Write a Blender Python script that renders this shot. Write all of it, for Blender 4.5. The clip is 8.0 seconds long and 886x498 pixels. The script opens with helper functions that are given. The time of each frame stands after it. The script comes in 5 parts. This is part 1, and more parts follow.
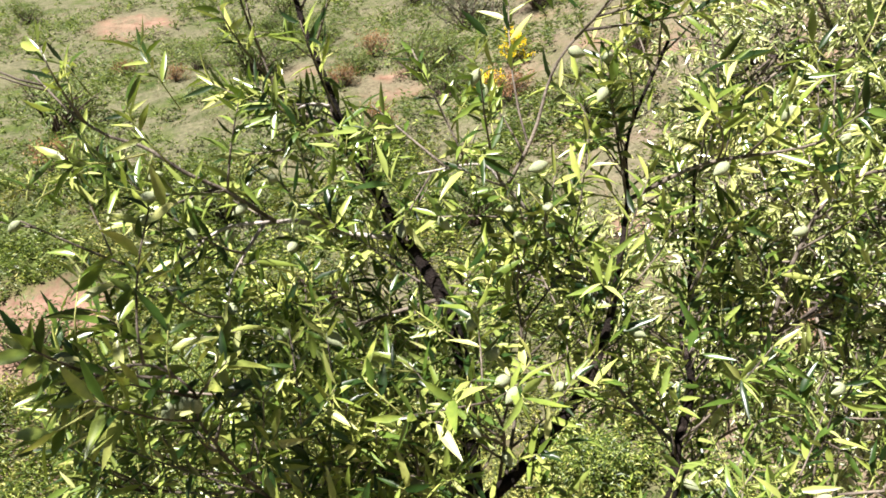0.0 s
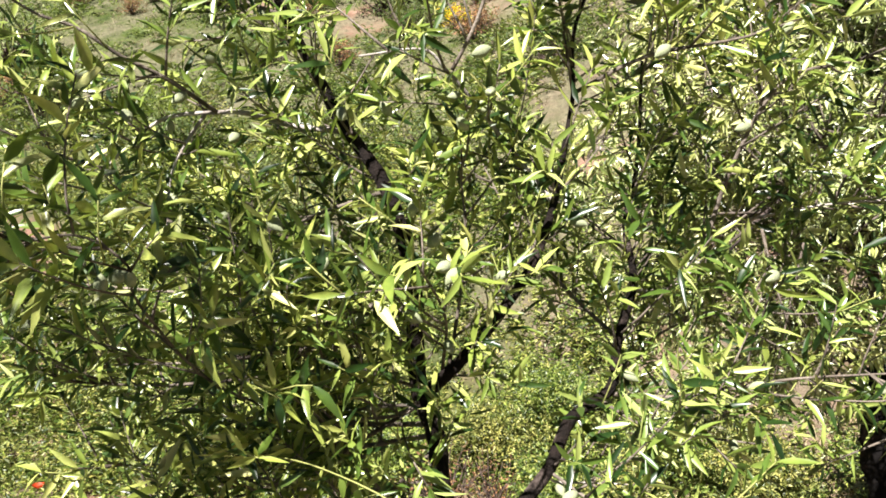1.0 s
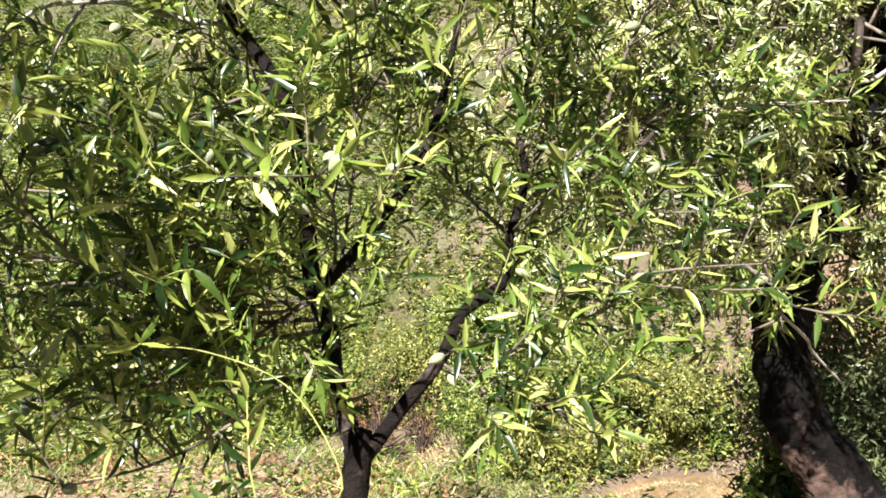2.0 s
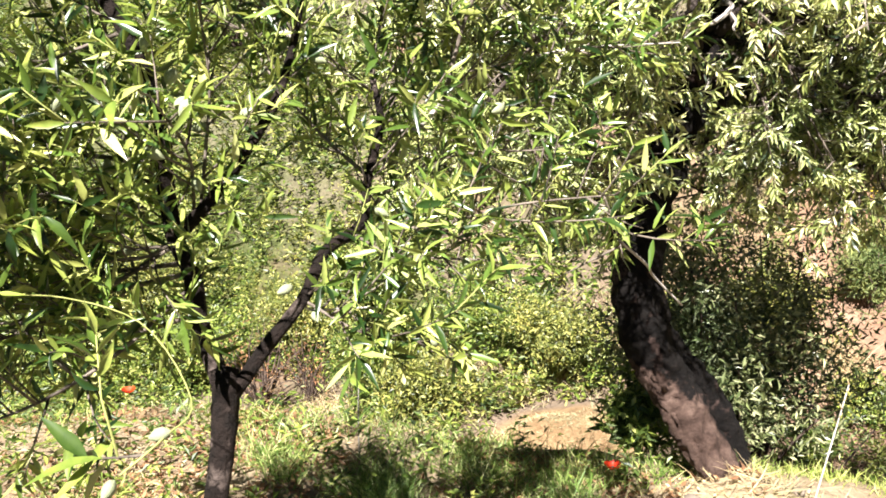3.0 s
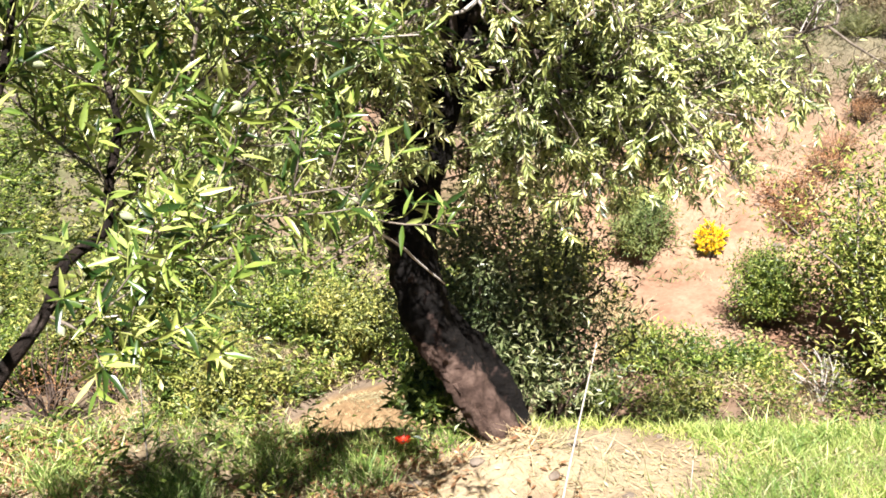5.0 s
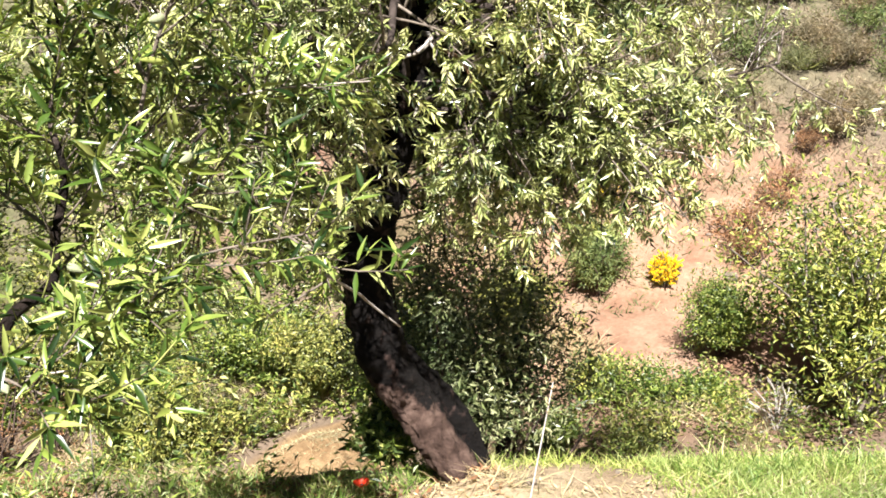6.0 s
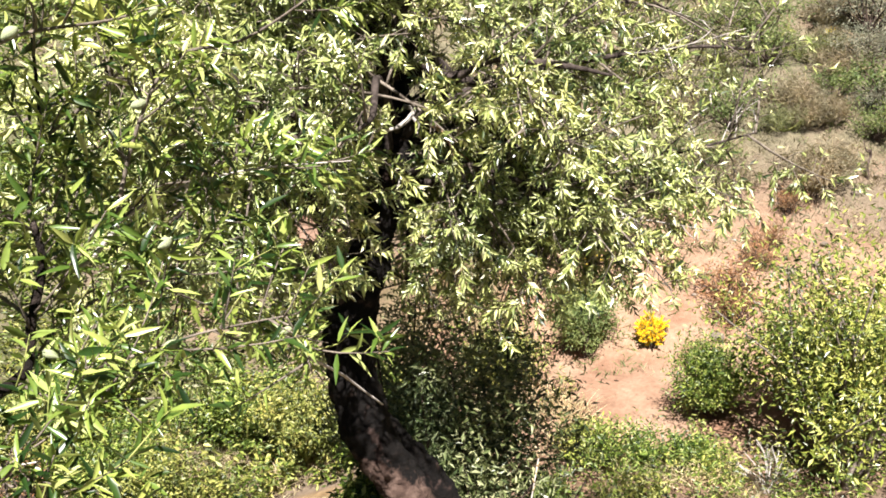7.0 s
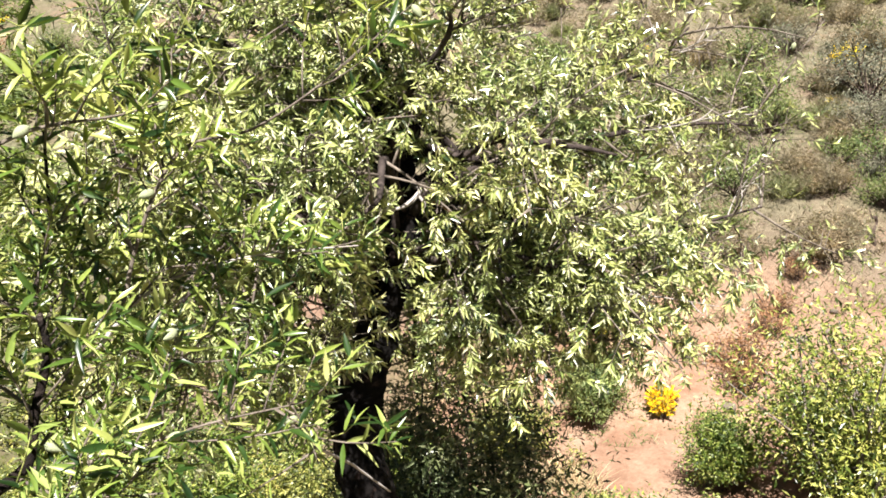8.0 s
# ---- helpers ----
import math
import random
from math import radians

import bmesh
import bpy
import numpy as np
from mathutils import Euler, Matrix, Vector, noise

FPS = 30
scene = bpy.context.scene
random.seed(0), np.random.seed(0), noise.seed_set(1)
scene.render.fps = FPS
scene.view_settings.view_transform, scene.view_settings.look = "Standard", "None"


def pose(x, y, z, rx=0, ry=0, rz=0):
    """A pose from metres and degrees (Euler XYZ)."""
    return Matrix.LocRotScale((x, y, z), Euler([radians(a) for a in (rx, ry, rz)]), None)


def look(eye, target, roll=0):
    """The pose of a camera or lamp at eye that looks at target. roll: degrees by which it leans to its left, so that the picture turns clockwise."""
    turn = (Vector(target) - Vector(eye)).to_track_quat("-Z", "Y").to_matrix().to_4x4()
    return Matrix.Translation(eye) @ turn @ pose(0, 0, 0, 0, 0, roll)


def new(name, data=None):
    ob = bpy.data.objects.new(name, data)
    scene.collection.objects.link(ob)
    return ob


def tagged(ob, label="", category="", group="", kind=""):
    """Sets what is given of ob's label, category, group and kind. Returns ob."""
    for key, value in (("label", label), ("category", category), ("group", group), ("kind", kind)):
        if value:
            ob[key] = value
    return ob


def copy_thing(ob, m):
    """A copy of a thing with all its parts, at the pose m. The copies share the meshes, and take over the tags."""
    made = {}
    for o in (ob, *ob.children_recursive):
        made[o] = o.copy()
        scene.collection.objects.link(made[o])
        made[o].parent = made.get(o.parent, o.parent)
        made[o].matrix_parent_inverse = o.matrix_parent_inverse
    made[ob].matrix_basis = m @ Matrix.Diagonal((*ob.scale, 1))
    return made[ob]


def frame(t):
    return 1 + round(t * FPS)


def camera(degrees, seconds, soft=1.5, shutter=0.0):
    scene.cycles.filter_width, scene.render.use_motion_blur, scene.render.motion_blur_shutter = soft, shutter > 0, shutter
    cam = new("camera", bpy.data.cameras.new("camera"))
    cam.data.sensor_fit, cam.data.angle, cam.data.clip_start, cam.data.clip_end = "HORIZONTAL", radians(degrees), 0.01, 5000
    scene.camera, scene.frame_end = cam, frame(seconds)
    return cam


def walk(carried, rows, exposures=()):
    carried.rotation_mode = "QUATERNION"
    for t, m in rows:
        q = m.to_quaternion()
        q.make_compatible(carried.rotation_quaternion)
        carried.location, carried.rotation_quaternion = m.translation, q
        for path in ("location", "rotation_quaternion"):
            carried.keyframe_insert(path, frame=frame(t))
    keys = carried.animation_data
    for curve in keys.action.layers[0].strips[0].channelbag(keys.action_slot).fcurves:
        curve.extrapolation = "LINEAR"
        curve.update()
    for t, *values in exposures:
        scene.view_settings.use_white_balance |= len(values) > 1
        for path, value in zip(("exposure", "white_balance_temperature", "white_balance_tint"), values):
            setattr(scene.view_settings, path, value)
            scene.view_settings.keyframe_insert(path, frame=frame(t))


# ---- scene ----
# the camera: held by hand, swinging down, to the right and up again
cam = camera(55.3, 8.0, soft=1.7)
ROWS = [
    (0.0, 0.000, 0.000, 1.650, -0.00, -0.00, -0.00),
    (0.5, 0.013, 0.005, 1.601, -1.00, -1.82, -0.19),
    (1.0, 0.037, 0.001, 1.557, -2.38, -3.82, -0.33),
    (1.5, 0.077, -0.002, 1.502, -4.17, -5.61, -0.50),
    (1.7, 0.092, -0.006, 1.483, -5.16, -6.39, -0.52),
    (2.8, 0.141, -0.096, 1.468, -13.14, -10.77, 0.15),
    (3.0, 0.151, -0.106, 1.466, -14.79, -11.13, 0.35),
    (3.5, 0.175, -0.135, 1.467, -18.79, -11.94, 0.66),
    (4.0, 0.196, -0.150, 1.467, -22.89, -12.38, 0.94),
    (4.5, 0.217, -0.167, 1.475, -26.28, -12.61, 1.21),
    (4.7, 0.230, -0.183, 1.483, -27.15, -12.79, 1.52),
    (5.8, 0.245, -0.175, 1.516, -31.04, -11.22, 2.00),
    (6.0, 0.249, -0.183, 1.523, -31.34, -10.64, 2.15),
    (6.5, 0.256, -0.186, 1.542, -32.01, -8.81, 2.38),
    (7.0, 0.267, -0.181, 1.567, -32.28, -6.72, 2.50),
    (7.5, 0.275, -0.178, 1.588, -32.20, -4.50, 2.69),
    (8.0, 0.274, -0.172, 1.608, -31.86, -2.21, 2.95),
]
EXPOSURES = [(0.0, 1.89), (1.7, 1.92), (2.6, 2.09), (3.0, 2.23), (3.6, 2.26), (4.0, 2.04), (4.6, 2.10), (6.0, 1.96), (8.0, 1.91)]
walk(cam, [(t, pose(x, y, z, 90 + pitch, roll, yaw)) for t, x, y, z, yaw, pitch, roll in ROWS], EXPOSURES)

# world, sun and exposure
SUN_TO = Vector((-0.48, -0.72, 1.0)).normalized()
sun_up = math.asin(SUN_TO.z)
world = bpy.data.worlds.new("world")
scene.world = world
world.use_nodes = True
wn = world.node_tree.nodes
sky = wn.new("ShaderNodeTexSky")
sky.sky_type = "NISHITA"
sky.sun_disc = False
sky.altitude = 2500
sky.air_density = 0.12
sky.dust_density = 0.05
sky.sun_elevation = sun_up
sky.sun_rotation = math.atan2(SUN_TO.x, SUN_TO.y)
world.node_tree.links.new(sky.outputs[0], wn["Background"].inputs[0])
wn["Background"].inputs[1].default_value = 0.05
sun_data = bpy.data.lights.new("sun", "SUN")
sun_data.energy = 5.0
sun_data.angle = radians(0.53)
sun_data.color = (1.0, 0.955, 0.90)
sun = new("sun", sun_data)
sun.matrix_world = look(SUN_TO * 50, (0, 0, 0))


# ---- materials ----
def material(name):
    m = bpy.data.materials.new(name)
    m.use_nodes = True
    nt = m.node_tree
    nt.nodes.clear()
    return m, nt, nt.nodes.new("ShaderNodeOutputMaterial")


def node(nt, kind, inputs=(), operation=""):
    n = nt.nodes.new(kind)
    if operation:
        n.operation = operation
    for key, v in dict(inputs).items():
        if isinstance(v, bpy.types.NodeSocket):
            nt.links.new(v, n.inputs[key])
        else:
            n.inputs[key].default_value = v
    return n


def ramp(nt, fac, stops):
    n = nt.nodes.new("ShaderNodeValToRGB")
    while len(n.color_ramp.elements) < len(stops):
        n.color_ramp.elements.new(0.5)
    for e, (p, c) in zip(n.color_ramp.elements, stops):
        e.position = p
        e.color = (*c, 1)
    nt.links.new(fac, n.inputs[0])
    return n.outputs[0]


def noise_tex(nt, scale, detail=4.0, rough=0.55, coord="Object"):
    tc = nt.nodes.new("ShaderNodeTexCoord")
    return node(nt, "ShaderNodeTexNoise", {"Vector": tc.outputs[coord], "Scale": scale, "Detail": detail, "Roughness": rough}).outputs[0]


def blend(nt, fac, a, b, mode="MIX"):
    n = nt.nodes.new("ShaderNodeMix")
    n.data_type = "RGBA"
    n.blend_type = mode
    for key, v in ((0, fac), (6, a), (7, b)):
        if isinstance(v, bpy.types.NodeSocket):
            nt.links.new(v, n.inputs[key])
        elif key == 0:
            n.inputs[0].default_value = v
        else:
            n.inputs[key].default_value = (*v, 1)
    return n.outputs[2]


def piece_random(nt):
    geo = nt.nodes.new("ShaderNodeNewGeometry")
    info = nt.nodes.new("ShaderNodeObjectInfo")
    add = node(nt, "ShaderNodeMath", {0: geo.outputs["Random Per Island"], 1: info.outputs["Random"]}, operation="ADD")
    return node(nt, "ShaderNodeMath", {0: add.outputs[0]}, operation="FRACT").outputs[0]


def leafy(name, stops, through_col, rough=0.45, mix=0.35, vein=60.0, gloss=0.5):
    """A thin leaf: waxy above, lets light through."""
    m, nt, out = material(name)
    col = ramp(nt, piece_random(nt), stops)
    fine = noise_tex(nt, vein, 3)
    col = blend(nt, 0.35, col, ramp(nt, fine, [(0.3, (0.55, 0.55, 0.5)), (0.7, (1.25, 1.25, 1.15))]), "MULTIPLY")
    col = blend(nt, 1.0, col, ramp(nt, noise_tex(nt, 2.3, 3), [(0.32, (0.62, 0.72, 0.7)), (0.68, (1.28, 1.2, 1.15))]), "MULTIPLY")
    p = node(nt, "ShaderNodeBsdfPrincipled", {"Base Color": col, "Roughness": rough, "Specular IOR Level": gloss})
    tr = node(nt, "ShaderNodeBsdfTranslucent", {"Color": blend(nt, 0.75, through_col, col)})
    bright = blend(nt, 1.0, tr.inputs[0].links[0].from_socket, (1.3, 1.35, 0.9), "MULTIPLY")
    nt.links.new(bright, tr.inputs[0])
    sh = node(nt, "ShaderNodeMixShader", {0: mix, 1: p.outputs[0], 2: tr.outputs[0]})
    nt.links.new(sh.outputs[0], out.inputs[0])
    return m


def solid(name, low, high, scale=20.0, rough=0.85, bump=0.3, bump_scale=60.0, extra=None, dist=0.01):
    m, nt, out = material(name)
    col = ramp(nt, noise_tex(nt, scale, 6, 0.6), [(0.32, low), (0.68, high)])
    if extra:
        sc, lo, hi, c = extra
        col = blend(nt, ramp(nt, noise_tex(nt, sc, 5, 0.6), [(lo, (0, 0, 0)), (hi, (1, 1, 1))]), col, c)
    b = node(nt, "ShaderNodeBump", {"Height": noise_tex(nt, bump_scale, 6, 0.65), "Strength": bump, "Distance": dist})
    p = node(nt, "ShaderNodeBsdfPrincipled", {"Base Color": col, "Roughness": rough, "Specular IOR Level": 0.15, "Normal": b.outputs[0]})
    nt.links.new(p.outputs[0], out.inputs[0])
    return m


# ramps run past the leaf's own green: near-black for shade, pale for sun glints
M_LEAF = leafy("almond_leaf_shade_to_glint", [(0.0, (0.006, 0.018, 0.004)), (0.18, (0.020, 0.046, 0.009)), (0.34, (0.080, 0.13, 0.022)), (0.62, (0.205, 0.255, 0.052)), (0.9, (0.36, 0.39, 0.115)), (1.0, (0.47, 0.47, 0.20))], (0.30, 0.42, 0.06), rough=0.32, mix=0.15, gloss=0.55)
# old crown's leaves toned paler still, for the sun on them
M_LEAF_OLD = leafy("almond_leaf_sunlit_pale", [(0.0, (0.007, 0.018, 0.006)), (0.11, (0.034, 0.058, 0.017)), (0.24, (0.18, 0.215, 0.065)), (0.58, (0.37, 0.40, 0.145)), (0.88, (0.52, 0.53, 0.27)), (1.0, (0.64, 0.62, 0.47))], (0.34, 0.42, 0.08), rough=0.29, mix=0.14, gloss=0.8)
M_OLIVE = leafy("olive_leaf", [(0.0, (0.025, 0.04, 0.015)), (0.6, (0.135, 0.16, 0.065)), (1.0, (0.36, 0.37, 0.22))], (0.17, 0.22, 0.06), rough=0.36, mix=0.16)
M_WEED = leafy("weed_leaf", [(0.0, (0.020, 0.042, 0.008)), (0.5, (0.095, 0.14, 0.022)), (0.82, (0.23, 0.28, 0.055)), (1.0, (0.38, 0.39, 0.13))], (0.28, 0.38, 0.04), rough=0.45, mix=0.15)
M_YWEED = leafy("yellowish_weed_leaf", [(0.0, (0.028, 0.042, 0.010)), (0.5, (0.14, 0.158, 0.030)), (1.0, (0.40, 0.375, 0.12))], (0.38, 0.40, 0.06), rough=0.5, mix=0.14)
M_SAPLING = leafy("sapling_leaf", [(0.0, (0.012, 0.026, 0.006)), (0.3, (0.085, 0.115, 0.020)), (0.65, (0.24, 0.26, 0.050)), (1.0, (0.45, 0.43, 0.14))], (0.36, 0.39, 0.05), rough=0.38, mix=0.14)
M_GRASS = leafy("grass_blade", [(0.0, (0.045, 0.10, 0.014)), (0.45, (0.15, 0.24, 0.045)), (0.8, (0.32, 0.38, 0.12)), (1.0, (0.58, 0.54, 0.28))], (0.35, 0.46, 0.06), rough=0.55, mix=0.2)
M_LUSH = leafy("lush_grass_blade", [(0.0, (0.10, 0.17, 0.03)), (0.5, (0.28, 0.35, 0.085)), (1.0, (0.52, 0.52, 0.22))], (0.42, 0.50, 0.10), rough=0.5, mix=0.25)
M_STRAW = leafy("dry_grass", [(0.0, (0.24, 0.18, 0.10)), (0.5, (0.44, 0.36, 0.22)), (1.0, (0.52, 0.44, 0.29))], (0.5, 0.42, 0.24), rough=0.6, mix=0.25)
M_HILLGRASS = leafy("weathered_hill_grass", [(0.0, (0.11, 0.085, 0.058)), (0.5, (0.22, 0.178, 0.12)), (1.0, (0.33, 0.28, 0.19))], (0.40, 0.33, 0.2), rough=0.75, mix=0.25)
M_GORSE = leafy("hill_shrub_leaf", [(0.0, (0.06, 0.095, 0.028)), (0.5, (0.14, 0.18, 0.058)), (1.0, (0.25, 0.275, 0.11))], (0.24, 0.31, 0.07), rough=0.65)
M_HERBAGE = leafy("hill_herbage", [(0.0, (0.07, 0.078, 0.034)), (0.5, (0.165, 0.17, 0.075)), (1.0, (0.29, 0.275, 0.14))], (0.32, 0.34, 0.11), rough=0.7, mix=0.25)
M_GREYSHRUB = leafy("grey_shrub_leaf", [(0.0, (0.10, 0.10, 0.075)), (0.6, (0.19, 0.19, 0.14)), (1.0, (0.28, 0.26, 0.20))], (0.2, 0.2, 0.12), rough=0.8, mix=0.15)
M_RUST = leafy("withered_leaf", [(0.0, (0.12, 0.06, 0.03)), (0.6, (0.26, 0.13, 0.065)), (1.0, (0.38, 0.24, 0.13))], (0.3, 0.16, 0.06), rough=0.8, mix=0.2)
M_YELLOW = leafy("yellow_flower", [(0.0, (0.65, 0.42, 0.005)), (0.6, (0.85, 0.62, 0.01)), (1.0, (0.88, 0.74, 0.06))], (0.85, 0.65, 0.02), rough=0.7, mix=0.3)
M_POPPY = leafy("poppy_petal", [(0.0, (0.55, 0.03, 0.01)), (1.0, (0.75, 0.08, 0.02))], (0.8, 0.08, 0.02), rough=0.5, mix=0.35)
# near-black base holds the crown's shade, the pale patches stand for sunlit bark
M_BARK = solid("young_bark_with_shade", (0.0045, 0.0035, 0.003), (0.022, 0.0145, 0.012), 34, 0.8, 1.0, 70, extra=(17, 0.56, 0.70, (0.13, 0.10, 0.088)), dist=0.02)
M_TWIG = solid("twig_bark", (0.035, 0.026, 0.020), (0.24, 0.20, 0.165), 17, 0.55, 0.6, 120)
# twig bark made paler, for sunlight on the arching side branches
M_SUNLITBARK = solid("sunlit_branch_bark", (0.20, 0.17, 0.15), (0.55, 0.50, 0.46), 20, 0.65, 0.6, 110)
M_GREENTWIG = solid("green_shoot", (0.16, 0.19, 0.05), (0.34, 0.33, 0.12), 14, 0.6, 0.2, 120)
M_LIMB = solid("old_limb_bark", (0.010, 0.007, 0.006), (0.075, 0.058, 0.052), 24, 0.9, 0.9, 60)


def old_bark_with_shade():
    """Black furrowed bark with brown scars, gone from a ragged patch low on the bole where the grey-brown wood shows.
    The black also holds the crown's shade, the patch the sun on the bole.
    """
    m, nt, out = material("old_bark_with_shade")
    fine, mid = noise_tex(nt, 34, 7, 0.7), noise_tex(nt, 9, 6, 0.65)
    # dark bark toned down to near-black, so the upper stem reads as crown-shaded
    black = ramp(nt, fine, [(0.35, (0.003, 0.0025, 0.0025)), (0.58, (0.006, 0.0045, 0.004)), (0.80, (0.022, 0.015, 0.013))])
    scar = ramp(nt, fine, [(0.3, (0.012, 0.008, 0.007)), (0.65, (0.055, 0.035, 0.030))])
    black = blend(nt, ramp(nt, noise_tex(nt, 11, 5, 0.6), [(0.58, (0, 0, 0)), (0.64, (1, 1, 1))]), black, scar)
    bare = ramp(nt, noise_tex(nt, 16, 8, 0.65), [(0.3, (0.024, 0.014, 0.011)), (0.5, (0.064, 0.040, 0.032)), (0.7, (0.125, 0.084, 0.068))])
    tc = nt.nodes.new("ShaderNodeTexCoord")
    slant = node(nt, "ShaderNodeVectorMath", {0: tc.outputs["Object"], 1: (3.44, -2.04, 6.9)}, operation="DOT_PRODUCT").outputs["Value"]
    edge = node(nt, "ShaderNodeMath", {0: mid, 1: 2.2, 2: slant}, operation="MULTIPLY_ADD").outputs[0]
    worn_lit = ramp(nt, node(nt, "ShaderNodeMath", {0: edge, 1: 0.2}, operation="MULTIPLY").outputs[0], [(0.955, (1, 1, 1)), (0.985, (0, 0, 0))])
    away = node(nt, "ShaderNodeVectorMath", {0: tc.outputs["Object"], 1: (1.0, 0.35, 0.50)}, operation="DOT_PRODUCT").outputs["Value"]
    worn_lit = blend(nt, 1.0, worn_lit, ramp(nt, node(nt, "ShaderNodeMath", {0: away, 1: -2.0}, operation="ADD").outputs[0], [(0.76, (1, 1, 1)), (0.79, (0, 0, 0))]), "MULTIPLY")
    bump = node(nt, "ShaderNodeBump", {"Height": fine, "Strength": 1.0, "Distance": 0.02})
    p = node(nt, "ShaderNodeBsdfPrincipled", {"Base Color": blend(nt, worn_lit, black, bare), "Roughness": 0.85, "Specular IOR Level": 0.15, "Normal": bump.outputs[0]})
    nt.links.new(p.outputs[0], out.inputs[0])
    return m


M_OLDBARK = old_bark_with_shade()
M_DEADWOOD = solid("grey_dead_wood", (0.22, 0.19, 0.17), (0.50, 0.46, 0.43), 18, 0.8, 0.5, 70)
M_BLEACHED = solid("bleached_twig", (0.20, 0.175, 0.16), (0.46, 0.42, 0.39), 18, 0.7, 0.3, 90)
M_RUSTWOOD = solid("orange_dead_wood", (0.16, 0.085, 0.045), (0.42, 0.27, 0.17), 24, 0.8, 0.5, 70)
M_STUMP = solid("dark_stump_wood", (0.03, 0.022, 0.018), (0.12, 0.085, 0.07), 25, 0.9, 0.6, 60)
M_FRUIT = solid("almond_hull", (0.16, 0.19, 0.095), (0.34, 0.36, 0.235), 30, 0.75, 0.25, 200, dist=0.003)
M_STONE = solid("pale_stone", (0.09, 0.070, 0.056), (0.19, 0.155, 0.125), 12, 0.9, 0.5, 40)


SLIDES = [(-7.3, 15.5, 0.1, 1.5), (-4.4, 25.0, 6.8, 0.9), (-1.3, 23.4, 6.2, 1.3), (-11.5, 31.5, 9.9, 1.8), (4.82, 10.38, 0.65, 0.8), (3.4, 14.2, 2.1, 0.7)]


def soil_material():
    m, nt, out = material("dry_reddish_soil")
    big = noise_tex(nt, 0.45, 5, 0.6)
    mid = noise_tex(nt, 2.6, 6, 0.65)
    fine = noise_tex(nt, 24, 8, 0.7)
    col = ramp(nt, mid, [(0.28, (0.125, 0.066, 0.041)), (0.5, (0.21, 0.13, 0.084)), (0.72, (0.275, 0.19, 0.127))])
    tc = nt.nodes.new("ShaderNodeTexCoord")
    bank = ramp(nt, node(nt, "ShaderNodeMath", {0: node(nt, "ShaderNodeVectorMath", {0: tc.outputs["Object"], 1: (7.0, 6.3, -0.6)}, operation="DISTANCE").outputs["Value"], 1: 0.2}, operation="MULTIPLY").outputs[0], [(0.36, (0, 0, 0)), (0.75, (1, 1, 1))])
    dim = blend(nt, 1.0, ramp(nt, big, [(0.33, (0.15, 0.15, 0.15)), (0.50, (0.9, 0.9, 0.9))]), bank, "MULTIPLY")
    fresh = ramp(nt, mid, [(0.28, (0.175, 0.096, 0.062)), (0.5, (0.25, 0.157, 0.108)), (0.72, (0.315, 0.22, 0.158))])
    col = blend(nt, bank, fresh, col)
    col = blend(nt, dim, col, (0.15, 0.118, 0.09))
    across = node(nt, "ShaderNodeVectorMath", {0: tc.outputs["Object"], 1: (0.52, 0.8, 0.0)}, operation="DOT_PRODUCT").outputs["Value"]
    across = node(nt, "ShaderNodeMath", {0: mid, 1: 1.4, 2: across}, operation="MULTIPLY_ADD").outputs[0]
    pale = ramp(nt, node(nt, "ShaderNodeMath", {0: across, 1: 0.1}, operation="MULTIPLY").outputs[0], [(0.12, (0, 0, 0)), (0.17, (1, 1, 1)), (0.37, (1, 1, 1)), (0.41, (0, 0, 0))])
    # a thin cover of grass and low herbs on the hillside, thick on one side, patchy on the other
    spot = node(nt, "ShaderNodeSeparateXYZ", {0: tc.outputs["Object"]})
    lean = node(nt, "ShaderNodeMath", {0: spot.outputs[0], 1: -0.036, 2: noise_tex(nt, 0.55, 6, 0.68)}, operation="MULTIPLY_ADD").outputs[0]
    cover = ramp(nt, lean, [(0.32, (0, 0, 0)), (0.52, (0.92, 0.92, 0.92))])
    beyond = ramp(nt, node(nt, "ShaderNodeMath", {0: across, 1: 0.05}, operation="MULTIPLY").outputs[0], [(0.045, (1, 1, 1)), (0.07, (0, 0, 0)), (0.42, (0, 0, 0)), (0.5, (1, 1, 1))])
    herb = ramp(nt, noise_tex(nt, 13.0, 9, 0.75), [(0.32, (0.015, 0.028, 0.006)), (0.5, (0.040, 0.072, 0.012)), (0.68, (0.085, 0.115, 0.027))])
    herb = blend(nt, 1.0, herb, ramp(nt, noise_tex(nt, 1.3, 5, 0.65), [(0.35, (0.5, 0.58, 0.5)), (0.65, (1.3, 1.15, 1.0))]), "MULTIPLY")
    # slides of bare reddish soil on the slope
    slid = None
    for x, y, z, r in SLIDES:
        off = node(nt, "ShaderNodeVectorMath", {0: tc.outputs["Object"], 1: (x, y, z)}, operation="DISTANCE").outputs["Value"]
        off = node(nt, "ShaderNodeMath", {0: mid, 1: 1.2 * r, 2: off}, operation="MULTIPLY_ADD").outputs[0]
        one = ramp(nt, node(nt, "ShaderNodeMath", {0: off, 1: 0.5 / r}, operation="MULTIPLY").outputs[0], [(0.62, (0, 0, 0)), (0.85, (1, 1, 1))])
        slid = blend(nt, 1.0, slid, one, "MULTIPLY") if slid else one
    col = blend(nt, slid, ramp(nt, mid, [(0.3, (0.11, 0.058, 0.039)), (0.6, (0.235, 0.155, 0.115))]), col)
    col = blend(nt, blend(nt, 1.0, blend(nt, 1.0, cover, beyond, "MULTIPLY"), slid, "MULTIPLY"), col, herb)
